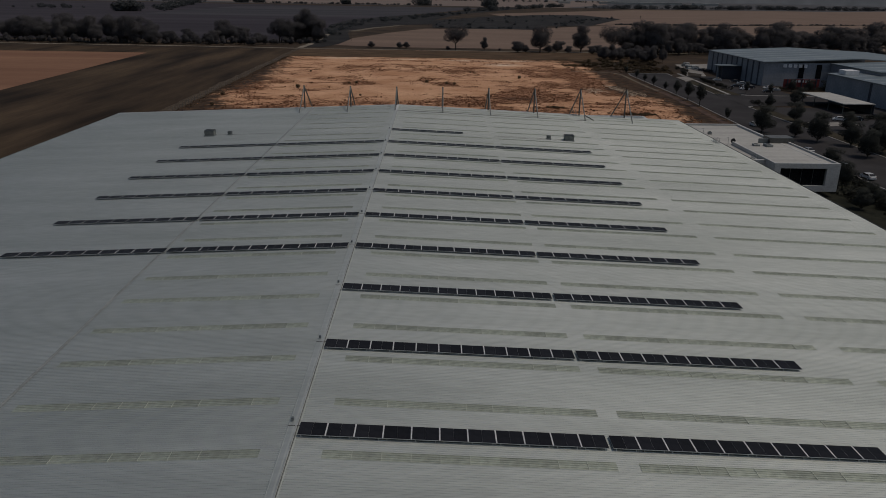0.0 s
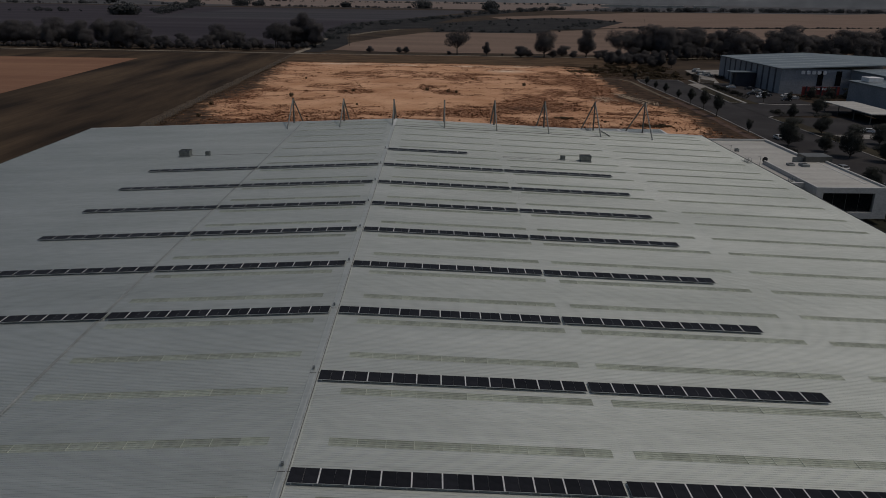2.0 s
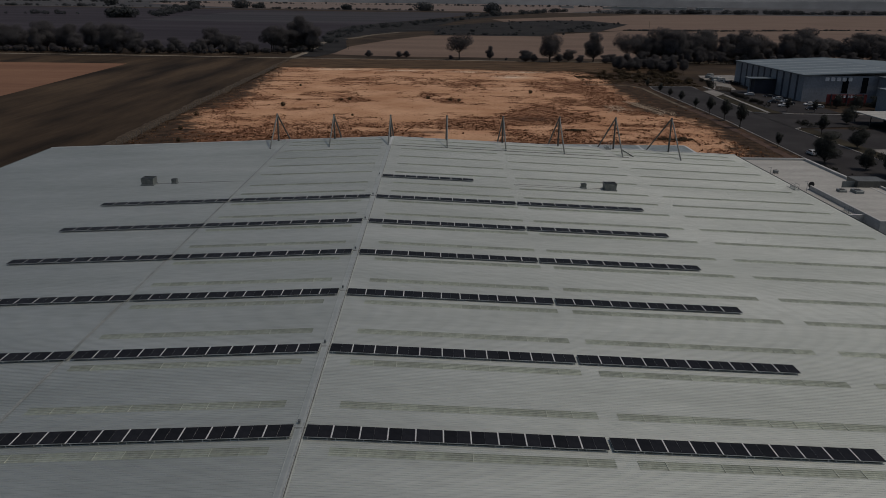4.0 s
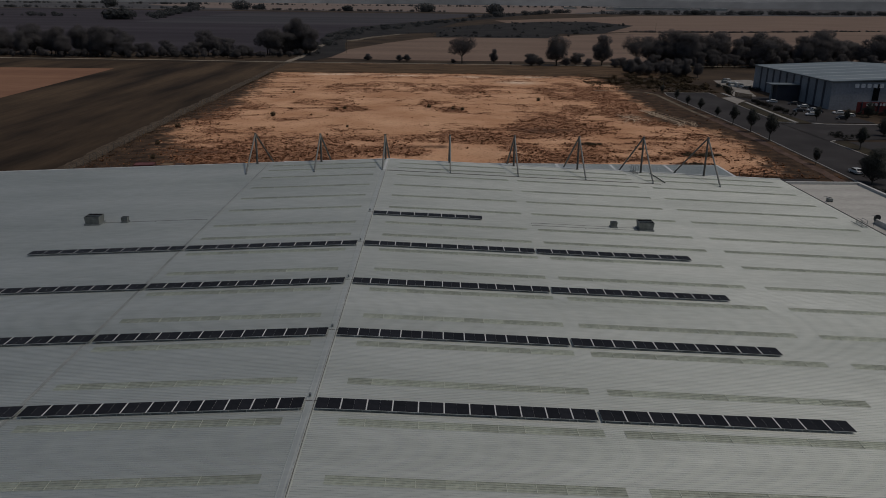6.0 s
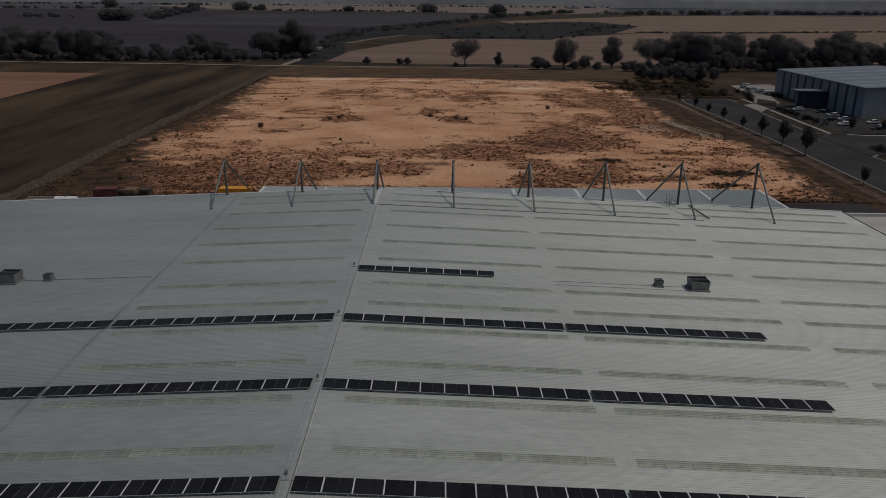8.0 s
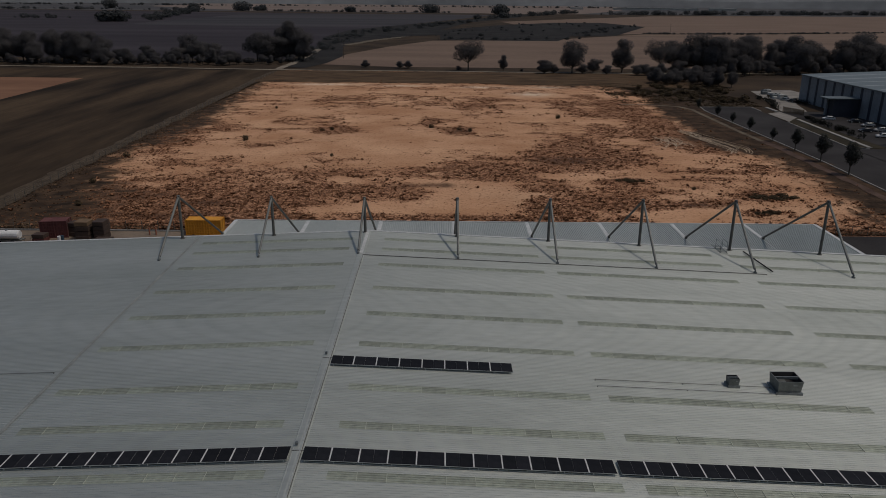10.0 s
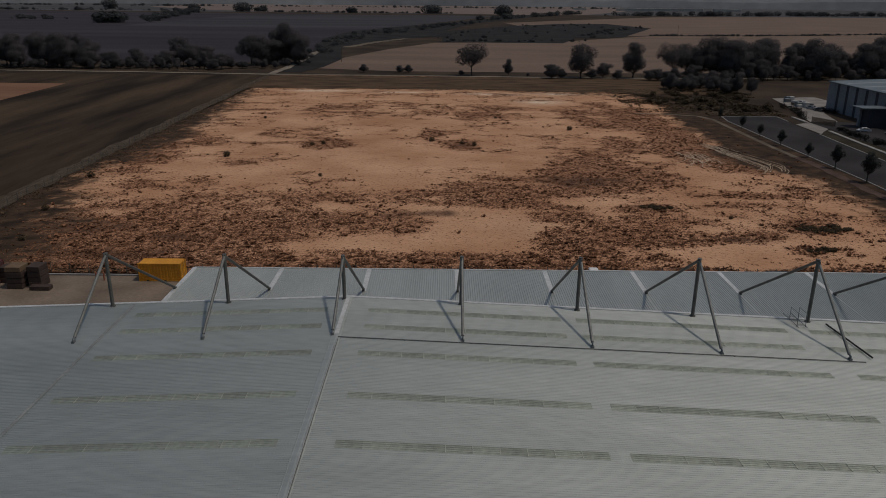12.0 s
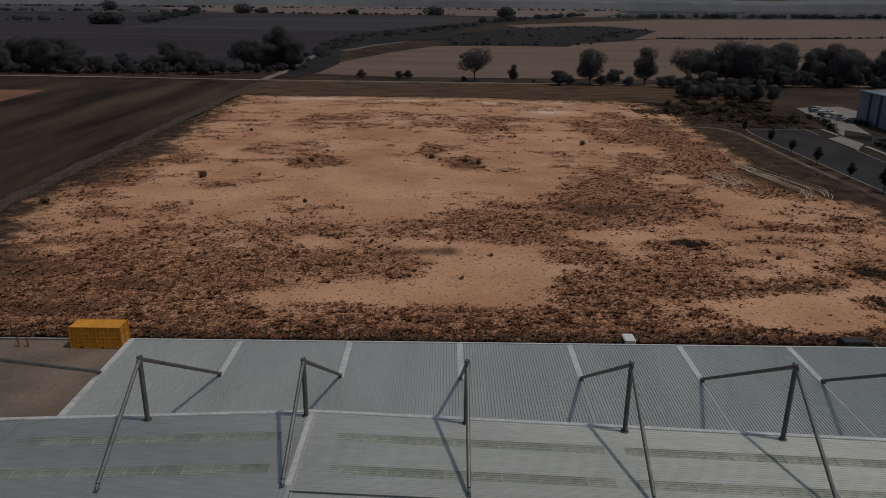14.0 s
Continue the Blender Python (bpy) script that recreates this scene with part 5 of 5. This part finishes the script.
barrel(-58.0, 226.6, mat("blue_plastic", (0.02, 0.05, 0.08), (0.03, 0.07, 0.1), 1, 0.6), "blue plastic drum on the yard")


def tank_trailer(x, y):
    t = empty("tank_trailer", pose(x, y, 0.06), "white cylindrical tank on a low trailer", "trailer")
    bm = made(tube, (-2.3, 0, 1.5), (2.3, 0, 1.5), 0.8, n=18)
    bmesh.ops.bevel(bm, geom=[e for e in bm.edges if abs(e.verts[0].co.x - e.verts[1].co.x) < 1e-4], offset=0.15, segments=2, affect="EDGES")
    part("tank", bm, SIGN, t)
    part("chassis", made(box, -2.8, 2.8, -0.6, 0.6, 0.5, 0.68), PIPE, t)
    for sx in (-1.2, 1.2):
        for sy in (-0.75, 0.75):
            part("wheel", made(tube, (sx, sy - 0.12, 0.38), (sx, sy + 0.12, 0.38), 0.38, n=14), RUBBER, t)
    part("hatch", made(tube, (0, 0, 2.25), (0, 0, 2.42), 0.25, n=12), GALV, t)


tank_trailer(-67.0, 225.2)
# faded bollards, hand rail
FADED = mat("faded_orange_paint", (0.24, 0.085, 0.05), (0.34, 0.13, 0.08), 1.0, 0.7)
for x in (-43.6, -42.4):
    b = empty("bollard", pose(x, 230.4, 0.06), "faded orange steel bollard at the yard edge", "bollard", "bollards at the yard edge")
    part("post", made(tube, (0, 0, 0), (0, 0, 1.3), 0.13, n=10), FADED, b)
    part("cap", made(tube, (0, 0, 1.3), (0, 0, 1.38), 0.14, 0.08, n=10), FADED, b)
guard = empty("hand_rail", pose(-65.5, 225.5, 0.06), "pale steel hand rail beside the tank", "hand rail")
for k in range(4):
    part("post", made(tube, (k, k * 0.33, 0), (k, k * 0.33, 1.1), 0.04, n=6), GALV, guard)
part("rail", made(tube, (0, 0, 1.1), (3, 1.0, 1.1), 0.04, n=6), GALV, guard)


def truck(x, y):
    t = empty("truck", pose(x, y, 0.06, 0, 0, 90), "white truck cab with a low flat trailer behind the canopy", "truck")
    bm = made(box, -1.0, 1.0, -0.35, 1.1, 0.9, 3.1, 0, 0.15)
    part("cab", bm, SIGN, t)
    part("windscreen", made(box, -0.95, 0.95, 1.08, 1.13, 2.0, 2.9), GLASS, t)
    part("bumper", made(box, -1.15, 1.15, 1.0, 1.25, 0.5, 0.9), PIPE, t)
    part("chassis", made(box, -0.5, 0.5, -7.5, 1.0, 0.7, 0.95), PIPE, t)
    part("deck", made(box, -1.2, 1.2, -8.0, -1.3, 1.0, 1.2), GALV, t)
    for yy in (0.2, -5.6, -6.8):
        for sx in (-1.0, 1.0):
            part("wheel", made(tube, (sx - 0.15, yy, 0.5), (sx + 0.15, yy, 0.5), 0.5, n=16), RUBBER, t)


truck(34.6, 229.0)
# dark van by the fence, seen over the canopy edge
bm = bmesh.new()
out = ((-2.5, 0.45), (2.6, 0.45), (2.65, 1.1), (1.7, 1.35), (0.95, 2.1), (-2.5, 2.15))
a, b = [bm.verts.new((x, -0.95 * (0.9 if z > 1.5 else 1), z)) for x, z in out], [bm.verts.new((x, 0.95 * (0.9 if z > 1.5 else 1), z)) for x, z in out]
bm.faces.new(a[::-1])
bm.faces.new(b)
for k in range(6):
    bm.faces.new((a[k], a[(k + 1) % 6], b[(k + 1) % 6], b[k]))
bmesh.ops.bevel(bm, geom=list(bm.edges), offset=0.08, segments=2, affect="EDGES")
van = empty("van", pose(64.5, 231.0, 0.06), "black van parked along the yard fence", "van")
part("body", bm, RUBBER, van)
for x in (-1.7, 1.7):
    for y in (-0.85, 0.85):
        wheel = part("wheel", made(tube, (x, y - 0.12, 0.36), (x, y + 0.12, 0.36), 0.36, n=14), RUBBER, van)
        part("rim", made(tube, (x, y - 0.125, 0.36), (x, y + 0.125, 0.36), 0.2, n=10), ALU, wheel)
part("side_window", made(box, -0.3, 0.9, -0.93, -0.88, 1.3, 1.85), GLASS, van)
for x in (68.3, 69.9):
    b = empty("bollard", pose(x, 229.6, 0.06), "pale steel bollard at the yard edge", "bollard", "bollards at the yard edge")
    part("post", made(tube, (0, 0, 0), (0, 0, 1.3), 0.07, n=10), ALU, b)
    part("cap", made(tube, (0, 0, 1.3), (0, 0, 1.36), 0.075, 0.04, n=10), ALU, b)
kerb([(-79, 232.5), (-24, 232.5)], "pale concrete kerb along the yard's far edge", 0.3)


def fence(name, pts, h, step, label, wires=4):
    """Posts every few metres with straining wires; posts are separate parts."""
    f = empty(name, pose(*pts[0], 0), label, "fence")
    o = Vector((*pts[0], 0))
    post = mesh_of("post", made(tube, (0, 0, 0), (0, 0, h), 0.06, n=6), PIPE)
    for (x0, y0), (x1, y1) in zip(pts[:-1], pts[1:]):
        a, b = Vector((x0, y0, 0)) - o, Vector((x1, y1, 0)) - o
        n = max(1, int((b - a).length / step))
        for k in range(n):
            p = new("post", post)
            p.parent = f
            p.location = a.lerp(b, k / n)
        for k in range(wires):
            z = h * (0.12 + 0.86 * k / (wires - 1))
            part("wire", made(tube, a + Vector((0, 0, z)), b + Vector((0, 0, z)), 0.008, n=4), PIPE, f)


fence("wire_fence", [(-79.5, 233.3), (-40, 233.3), (0, 233.3), (40, 233.3), (98, 233.3)], 1.9, 3.0, "dark wire fence between the yard and the soil field")
fence("wire_fence", [(-79, 200), (-83.4, 330), (-86.3, 545)], 1.9, 4.0, "tall wire fence along the pasture", wires=5)

# thick dry weeds along the fences
r = random.Random(77)
spots = []
for k in range(9000):
    u = r.random()
    if k % 3:
        spots.append((-79 + 178 * u, 233.4 + abs(r.gauss(0, 1.3)), r.uniform(0.15, 0.45)))
    else:
        yy = 236 + 300 * u
        spots.append((-79.8 - 0.021 * (yy - 236) + r.gauss(0, 1.8), yy, r.uniform(0.15, 0.42)))
vs, fs = tufts(spots, 78)
me = bpy.data.meshes.new("fence_weeds")
me.from_pydata(vs, [], fs)
me.materials.append(mat("fence_grass", (0.06, 0.039, 0.025), (0.12, 0.08, 0.05), 0.3, 1.0, 0, 0, 6, spec=0.1, island=0.4))
tagged(new("fence_weeds", me), "thick dark dry weeds along the fence foot", "weeds", kind="stuff")

# pale curved wheel ruts on the field
RUT = mat("pale_rut", (0.42, 0.335, 0.245), (0.55, 0.445, 0.335), 0.6, 1.0, spec=0.1)
bm = bmesh.new()
q = random.Random(8)
for k in range(40):
    inner = k % 2 == 0
    if inner:
        cx, cy, ang, wide, n, bend = 79.5 + q.uniform(-2, 5), 337 + q.uniform(-4, 3), math.radians(-62 + q.uniform(-12, 12)), q.uniform(0.06, 0.12), q.randint(8, 13), q.uniform(-0.17, -0.03)
    else:
        cx, cy, ang, wide, n, bend = 92 + q.gauss(0, 1.5), 350 + q.uniform(-3, 4), math.radians(-79 + q.uniform(-4, 4)), q.uniform(0.04, 0.09), q.choice((14, 22, 24, 25, 26)), 0.004
    prev = None
    for i in range(n):
        d = Vector((math.cos(ang), math.sin(ang), 0))
        nn = Vector((-d.y, d.x, 0)) * wide
        p = Vector((cx, cy, 0.22))
        cur = (bm.verts.new(p - nn), bm.verts.new(p + nn))
        if prev:
            bm.faces.new((prev[0], cur[0], cur[1], prev[1]))
        prev = cur
        ang += bend - (0.17 if not inner and i > 17 else 0)
        cx, cy = cx + d.x * 1.6, cy + d.y * 1.6
tagged(part("wheel_ruts", bm, RUT), "pale curved wheel ruts on the soil", "ground", kind="stuff")

# ---- sheds across the street ----
def shed(name, x0, x1, y0, y1, eave, ridge, panels, label):
    """A long shed: side wall of alternating pale and navy panels, plain end wall, low gable roof."""
    s = empty(name, pose(x0, y0, 0), label, "warehouse")
    w, l = x1 - x0, y1 - y0
    n = panels
    for k in range(n):
        a, b = l * k / n, l * (k + 1) / n
        part("wall_panel", made(box, 0, 0.3, a, b - 1.9 * (k < n - 1), 0, eave - 0.3), SHEDWALL, s)
        if k < n - 1:
            part("navy_panel", made(box, 0.06, 0.3, b - 1.9, b, 0, eave - 0.3), NAVY, s, "navy blue wall panel")
    part("end_wall", made(box, 0.3, w, 0, 0.3, 0, eave - 0.3), SHEDWALL, s)
    part("end_wall", made(box, 0.3, w, l - 0.3, l, 0, eave - 0.3), SHEDWALL, s)
    bm = bmesh.new()
    pts = ((-0.4, eave), (w / 2, ridge), (w + 0.4, eave), (w + 0.4, eave - 0.4), (w / 2, ridge - 0.4), (-0.4, eave - 0.4))
    a, b = [bm.verts.new((x, -0.5, z)) for x, z in pts], [bm.verts.new((x, l + 0.5, z)) for x, z in pts]
    bm.faces.new(a)
    bm.faces.new(b[::-1])
    for k in range(6):
        bm.faces.new((a[k], b[k], b[(k + 1) % 6], a[(k + 1) % 6]))
    part("roof", bm, SHEDROOF, s)
    for k in range(int(l // 12)):
        bm = bmesh.new()
        y = 6 + k * 12
        v = [bm.verts.new((xx, yy, eave + (ridge - eave) * xx / (w / 2) + 0.03)) for yy in (y, y + 1.0) for xx in (2.0, w / 2 - 3)]
        bm.faces.new((v[0], v[1], v[3], v[2]))
        part("roof_light", bm, CANOPY, s)
    return s


A = shed("far_shed", 170, 262, 357, 434, 11.6, 13.6, 11, "large pale grey shed with navy wall strips and steel roof")
# front facade: windows, sign shapes, red entry wall
for k, x in enumerate((17, 25.5)):
    part("window", made(box, x, x + 2.6, -0.12, 0.05, 4.0, 10.6), GLASS, A)
for k in range(5):
    part("sign_shape", made(box, 9.2 + k * 2.5, 10.9 + k * 2.5, -0.2, 0.0, 9.1, 10.7, 0, 0.25), SIGN, A, "white sign shape")
part("office_block", made(box, -9.6, -0.02, 27.6, 33.6, 0, 7.0), NAVY, A)
part("office_roof", made(box, -12.4, 0, 26.8, 34.2, 7.0, 7.3), SHEDROOF, A)
part("pylon", made(box, -10.6, -9.8, 31.4, 32.4, 0, 7.0), SHEDWALL, A)
red = empty("entry_wall", pose(176, 347, 0), "dark red entry wall with pale sign shapes", "wall")
part("panel", made(box, 0, 17, 0, 0.4, 0, 4.6), RED, red)
for k in range(6):
    part("sign_shape", made(box, 3.6 + k * 1.6, 4.7 + k * 1.6, -0.12, 0, 3.2, 4.2, 0, 0.15), SIGN, red)
for k in range(5):
    part("fin", made(box, 1.5 + 3.4 * k, 1.9 + 3.4 * k, -0.5, -0.01, 0, 4.8), NAVY, red)
B = shed("far_shed", 188, 262, 262, 331, 9.2, 10.6, 2, "grey-blue shed with plain walls beside the car park")
part("plant_box", made(box, 3, 9, 60, 66, 9.4, 11.2), SIGN, B)
C = shed("far_shed", 202, 262, 314, 356, 11.4, 12.6, 1, "pale shed joining the larger shed")
awn = empty("car_port", pose(163, 268, 0), "white flat car port roof on dark posts", "car port")
part("roof", made(box, 0, 12, 0, 34, 3.8, 4.1), MEMBRANE, awn)
for x in (0.6, 11.4):
    for y in (1, 12, 23, 33):
        part("post", made(box, x - 0.12, x + 0.12, y - 0.12, y + 0.12, 0.2, 3.8), PIPE, awn)
part("back_wall", made(box, 11.7, 11.95, 0.3, 33.7, 0.2, 3.8), NAVY, awn)
for x0, x1, y0, y1 in ((158, 187, 254, 258), (146.6, 150, 336, 382), (172, 196, 340, 345), (148, 150, 404, 414), (150, 153.5, 414, 426), (152.5, 156, 426, 442), (165, 168.5, 420, 433), (140, 145, 288, 296)):
    q = random.Random(int(x0 + y0))
    lobes = [(q.uniform(x0, x1), q.uniform(y0, y1), 0.8, 1.2, 0.9) for _ in range(int((x1 - x0) * (y1 - y0) / 4))]
    vs, fs = leaf_cloud(lobes, len(lobes) * 40, 0.5, int(x0))
    me = bpy.data.meshes.new("hedge")
    me.from_pydata(vs, [], fs)
    me.materials.append(LEAFGREEN)
    tagged(new("hedge", me), "dark clipped hedge beside the car park", "hedge", kind="stuff")
# garden planting beside the office
q = random.Random(5)
lobes = [(q.uniform(100, 112.5), q.uniform(70, 222), 0.7, q.uniform(0.8, 1.8), q.uniform(0.6, 1.5)) for _ in range(240)]
vs, fs = leaf_cloud(lobes, 14000, 0.5, 6)
me = bpy.data.meshes.new("garden_shrubs")
me.from_pydata(vs, [], fs)
me.materials.append(LEAFGREEN)
tagged(new("garden_shrubs", me), "dark dense garden shrubs round the office", "shrubs", kind="stuff")

# ---- parked cars ----
def car(paint, label):
    c = empty("car", pose(0, 0, 0), label, "car", "parked cars")
    bm = bmesh.new()
    out = ((-2.15, 0.3), (2.2, 0.3), (2.2, 0.7), (1.25, 0.92), (0.6, 1.42), (-1.1, 1.45), (-1.9, 1.0), (-2.15, 0.85))
    a, b = [bm.verts.new((-0.86 * (0.86 if z > 1.2 else 1), x, z)) for x, z in out], [bm.verts.new((0.86 * (0.86 if z > 1.2 else 1), x, z)) for x, z in out]
    bm.faces.new(a)
    bm.faces.new(b[::-1])
    for k in range(8):
        bm.faces.new((a[k], b[k], b[(k + 1) % 8], a[(k + 1) % 8]))
    bmesh.ops.bevel(bm, geom=list(bm.edges), offset=0.06, segments=1, affect="EDGES")
    part("body", bm, paint, c)
    bm = bmesh.new()
    for q in (((-0.72, 1.2, 0.96), (0.72, 1.2, 0.96), (0.64, 0.68, 1.38), (-0.64, 0.68, 1.38)), ((0.72, -1.86, 1.06), (-0.72, -1.86, 1.06), (-0.64, -1.2, 1.42), (0.64, -1.2, 1.42))):
        bm.faces.new([bm.verts.new((x, y + (0.05 if y > 0 else -0.05), z + 0.03)) for x, y, z in q])
    part("windscreen", bm, GLASS, c)
    for s in (-1, 1):
        bm = bmesh.new()
        bm.faces.new([bm.verts.new((s * w, y, z)) for y, z, w in ((1.0, 0.98, 0.875), (0.5, 1.35, 0.79), (-1.05, 1.38, 0.79), (-1.6, 1.02, 0.875))])
        part("side_window", bm, GLASS, c)
        for y in (-1.35, 1.4):
            wh = part("wheel", made(tube, (s * 0.66, y, 0.32), (s * 0.88, y, 0.32), 0.32, n=14), RUBBER, c)
            part("rim", made(tube, (s * 0.87, y, 0.32), (s * 0.89, y, 0.32), 0.2, n=10), ALU, wh)
        part("headlight", made(box, s * 0.62 - 0.16, s * 0.62 + 0.16, 2.16, 2.22, 0.6, 0.74), SIGN, c)
        part("tail_light", made(box, s * 0.66 - 0.12, s * 0.66 + 0.12, -2.18, -2.13, 0.7, 0.88), RED, c)
    return c


white = car(mat("white_car_paint", (0.48, 0.48, 0.48), (0.54, 0.54, 0.54), 1, 0.25), "white parked car with dark windows")
dark = car(mat("dark_car_paint", (0.02, 0.02, 0.024), (0.03, 0.03, 0.035), 1, 0.25), "dark grey parked car with dark windows")
silver = car(mat("silver_car_paint", (0.3, 0.31, 0.32), (0.36, 0.37, 0.38), 1, 0.3, 0.4), "silver parked car with dark windows")
for ob, spots in ((white, ((155.5, 377, 80), (168, 345, 95), (155, 340, 88), (118.2, 239.3, 0), (154, 253, 70), (115.3, 165, 3), (167, 449, 10))),
                  (dark, ((162, 371, 88), (160, 346, 92), (155, 350.5, 84), (161, 254, 70), (171, 260, 60), (162, 331, 90), (164, 427, 20), (176, 258, 75))),
                  (silver, ((115.5, 176, 0), (162, 362, 90), (161, 352, 90), (168, 337, 92), (115.6, 196, 2), (166, 440, 15), (163, 432, 30)))):
    for x, y, a in spots:
        copy_thing(ob, pose(x, y, 0.2, 0, 0, a))
    for o in [c for c in ob.children_recursive] + [ob]:
        bpy.data.objects.remove(o)

# stacked goods on the shed's forecourt
q = random.Random(31)
for k in range(14):
    x, y = q.uniform(161.5, 167), q.uniform(436, 463)
    stack("crate_stack", x, y, q.uniform(1.4, 2.6), q.uniform(1.4, 3.2), q.uniform(0.9, 2.4), q.choice((1, 2)), q.choice((WHITE, GALV, TAN)), q.choice((WHITE, GALV)), "pale stacked goods on the shed forecourt")

# far white sheds near the horizon
for x, y, w, l in ((713, 3300, 350, 20), (1120, 3330, 110, 20), (540, 3320, 50, 16)):
    f = empty("far_building", pose(x, y, 0), "long low white building far across the fields", "building")
    part("wall", made(box, 0, w, 0, l, 0, 8), MEMBRANE, f)
    part("roof", made(box, -1, w + 1, -1, l + 1, 8, 9.5), WHITE, f)
# power poles
for x, y, h in ((-61, 651, 11), (-158, 592, 13), (-90, 840, 12), (300, 1080, 13), (116, 405.5, 8)):
    p = empty("power_pole", pose(x, y, 0), "thin wooden power pole with a crossarm", "pole", "power poles")
    part("pole", made(tube, (0, 0, 0), (0, 0, h), 0.16, 0.11, n=6), BARK, p)
    part("crossarm", made(box, -1.1, 1.1, -0.07, 0.07, h - 0.9, h - 0.75), BARK, p)
# slatted sliding gate across the shed's driveway
gate = empty("sliding_gate", pose(146.6, 396.5, 0.19, 0, 0, -67), "brown slatted sliding gate across the shed driveway", "gate")
for k in range(11):
    part("slat", made(box, 0, 10.2, -0.03, 0.03, 0.15 + 0.19 * k, 0.3 + 0.19 * k), TAN, gate)
for x in (0, 5.1, 10.2):
    part("post", made(box, x - 0.06, x + 0.06, 0.04, 0.12, 0, 2.35), PIPE, gate)
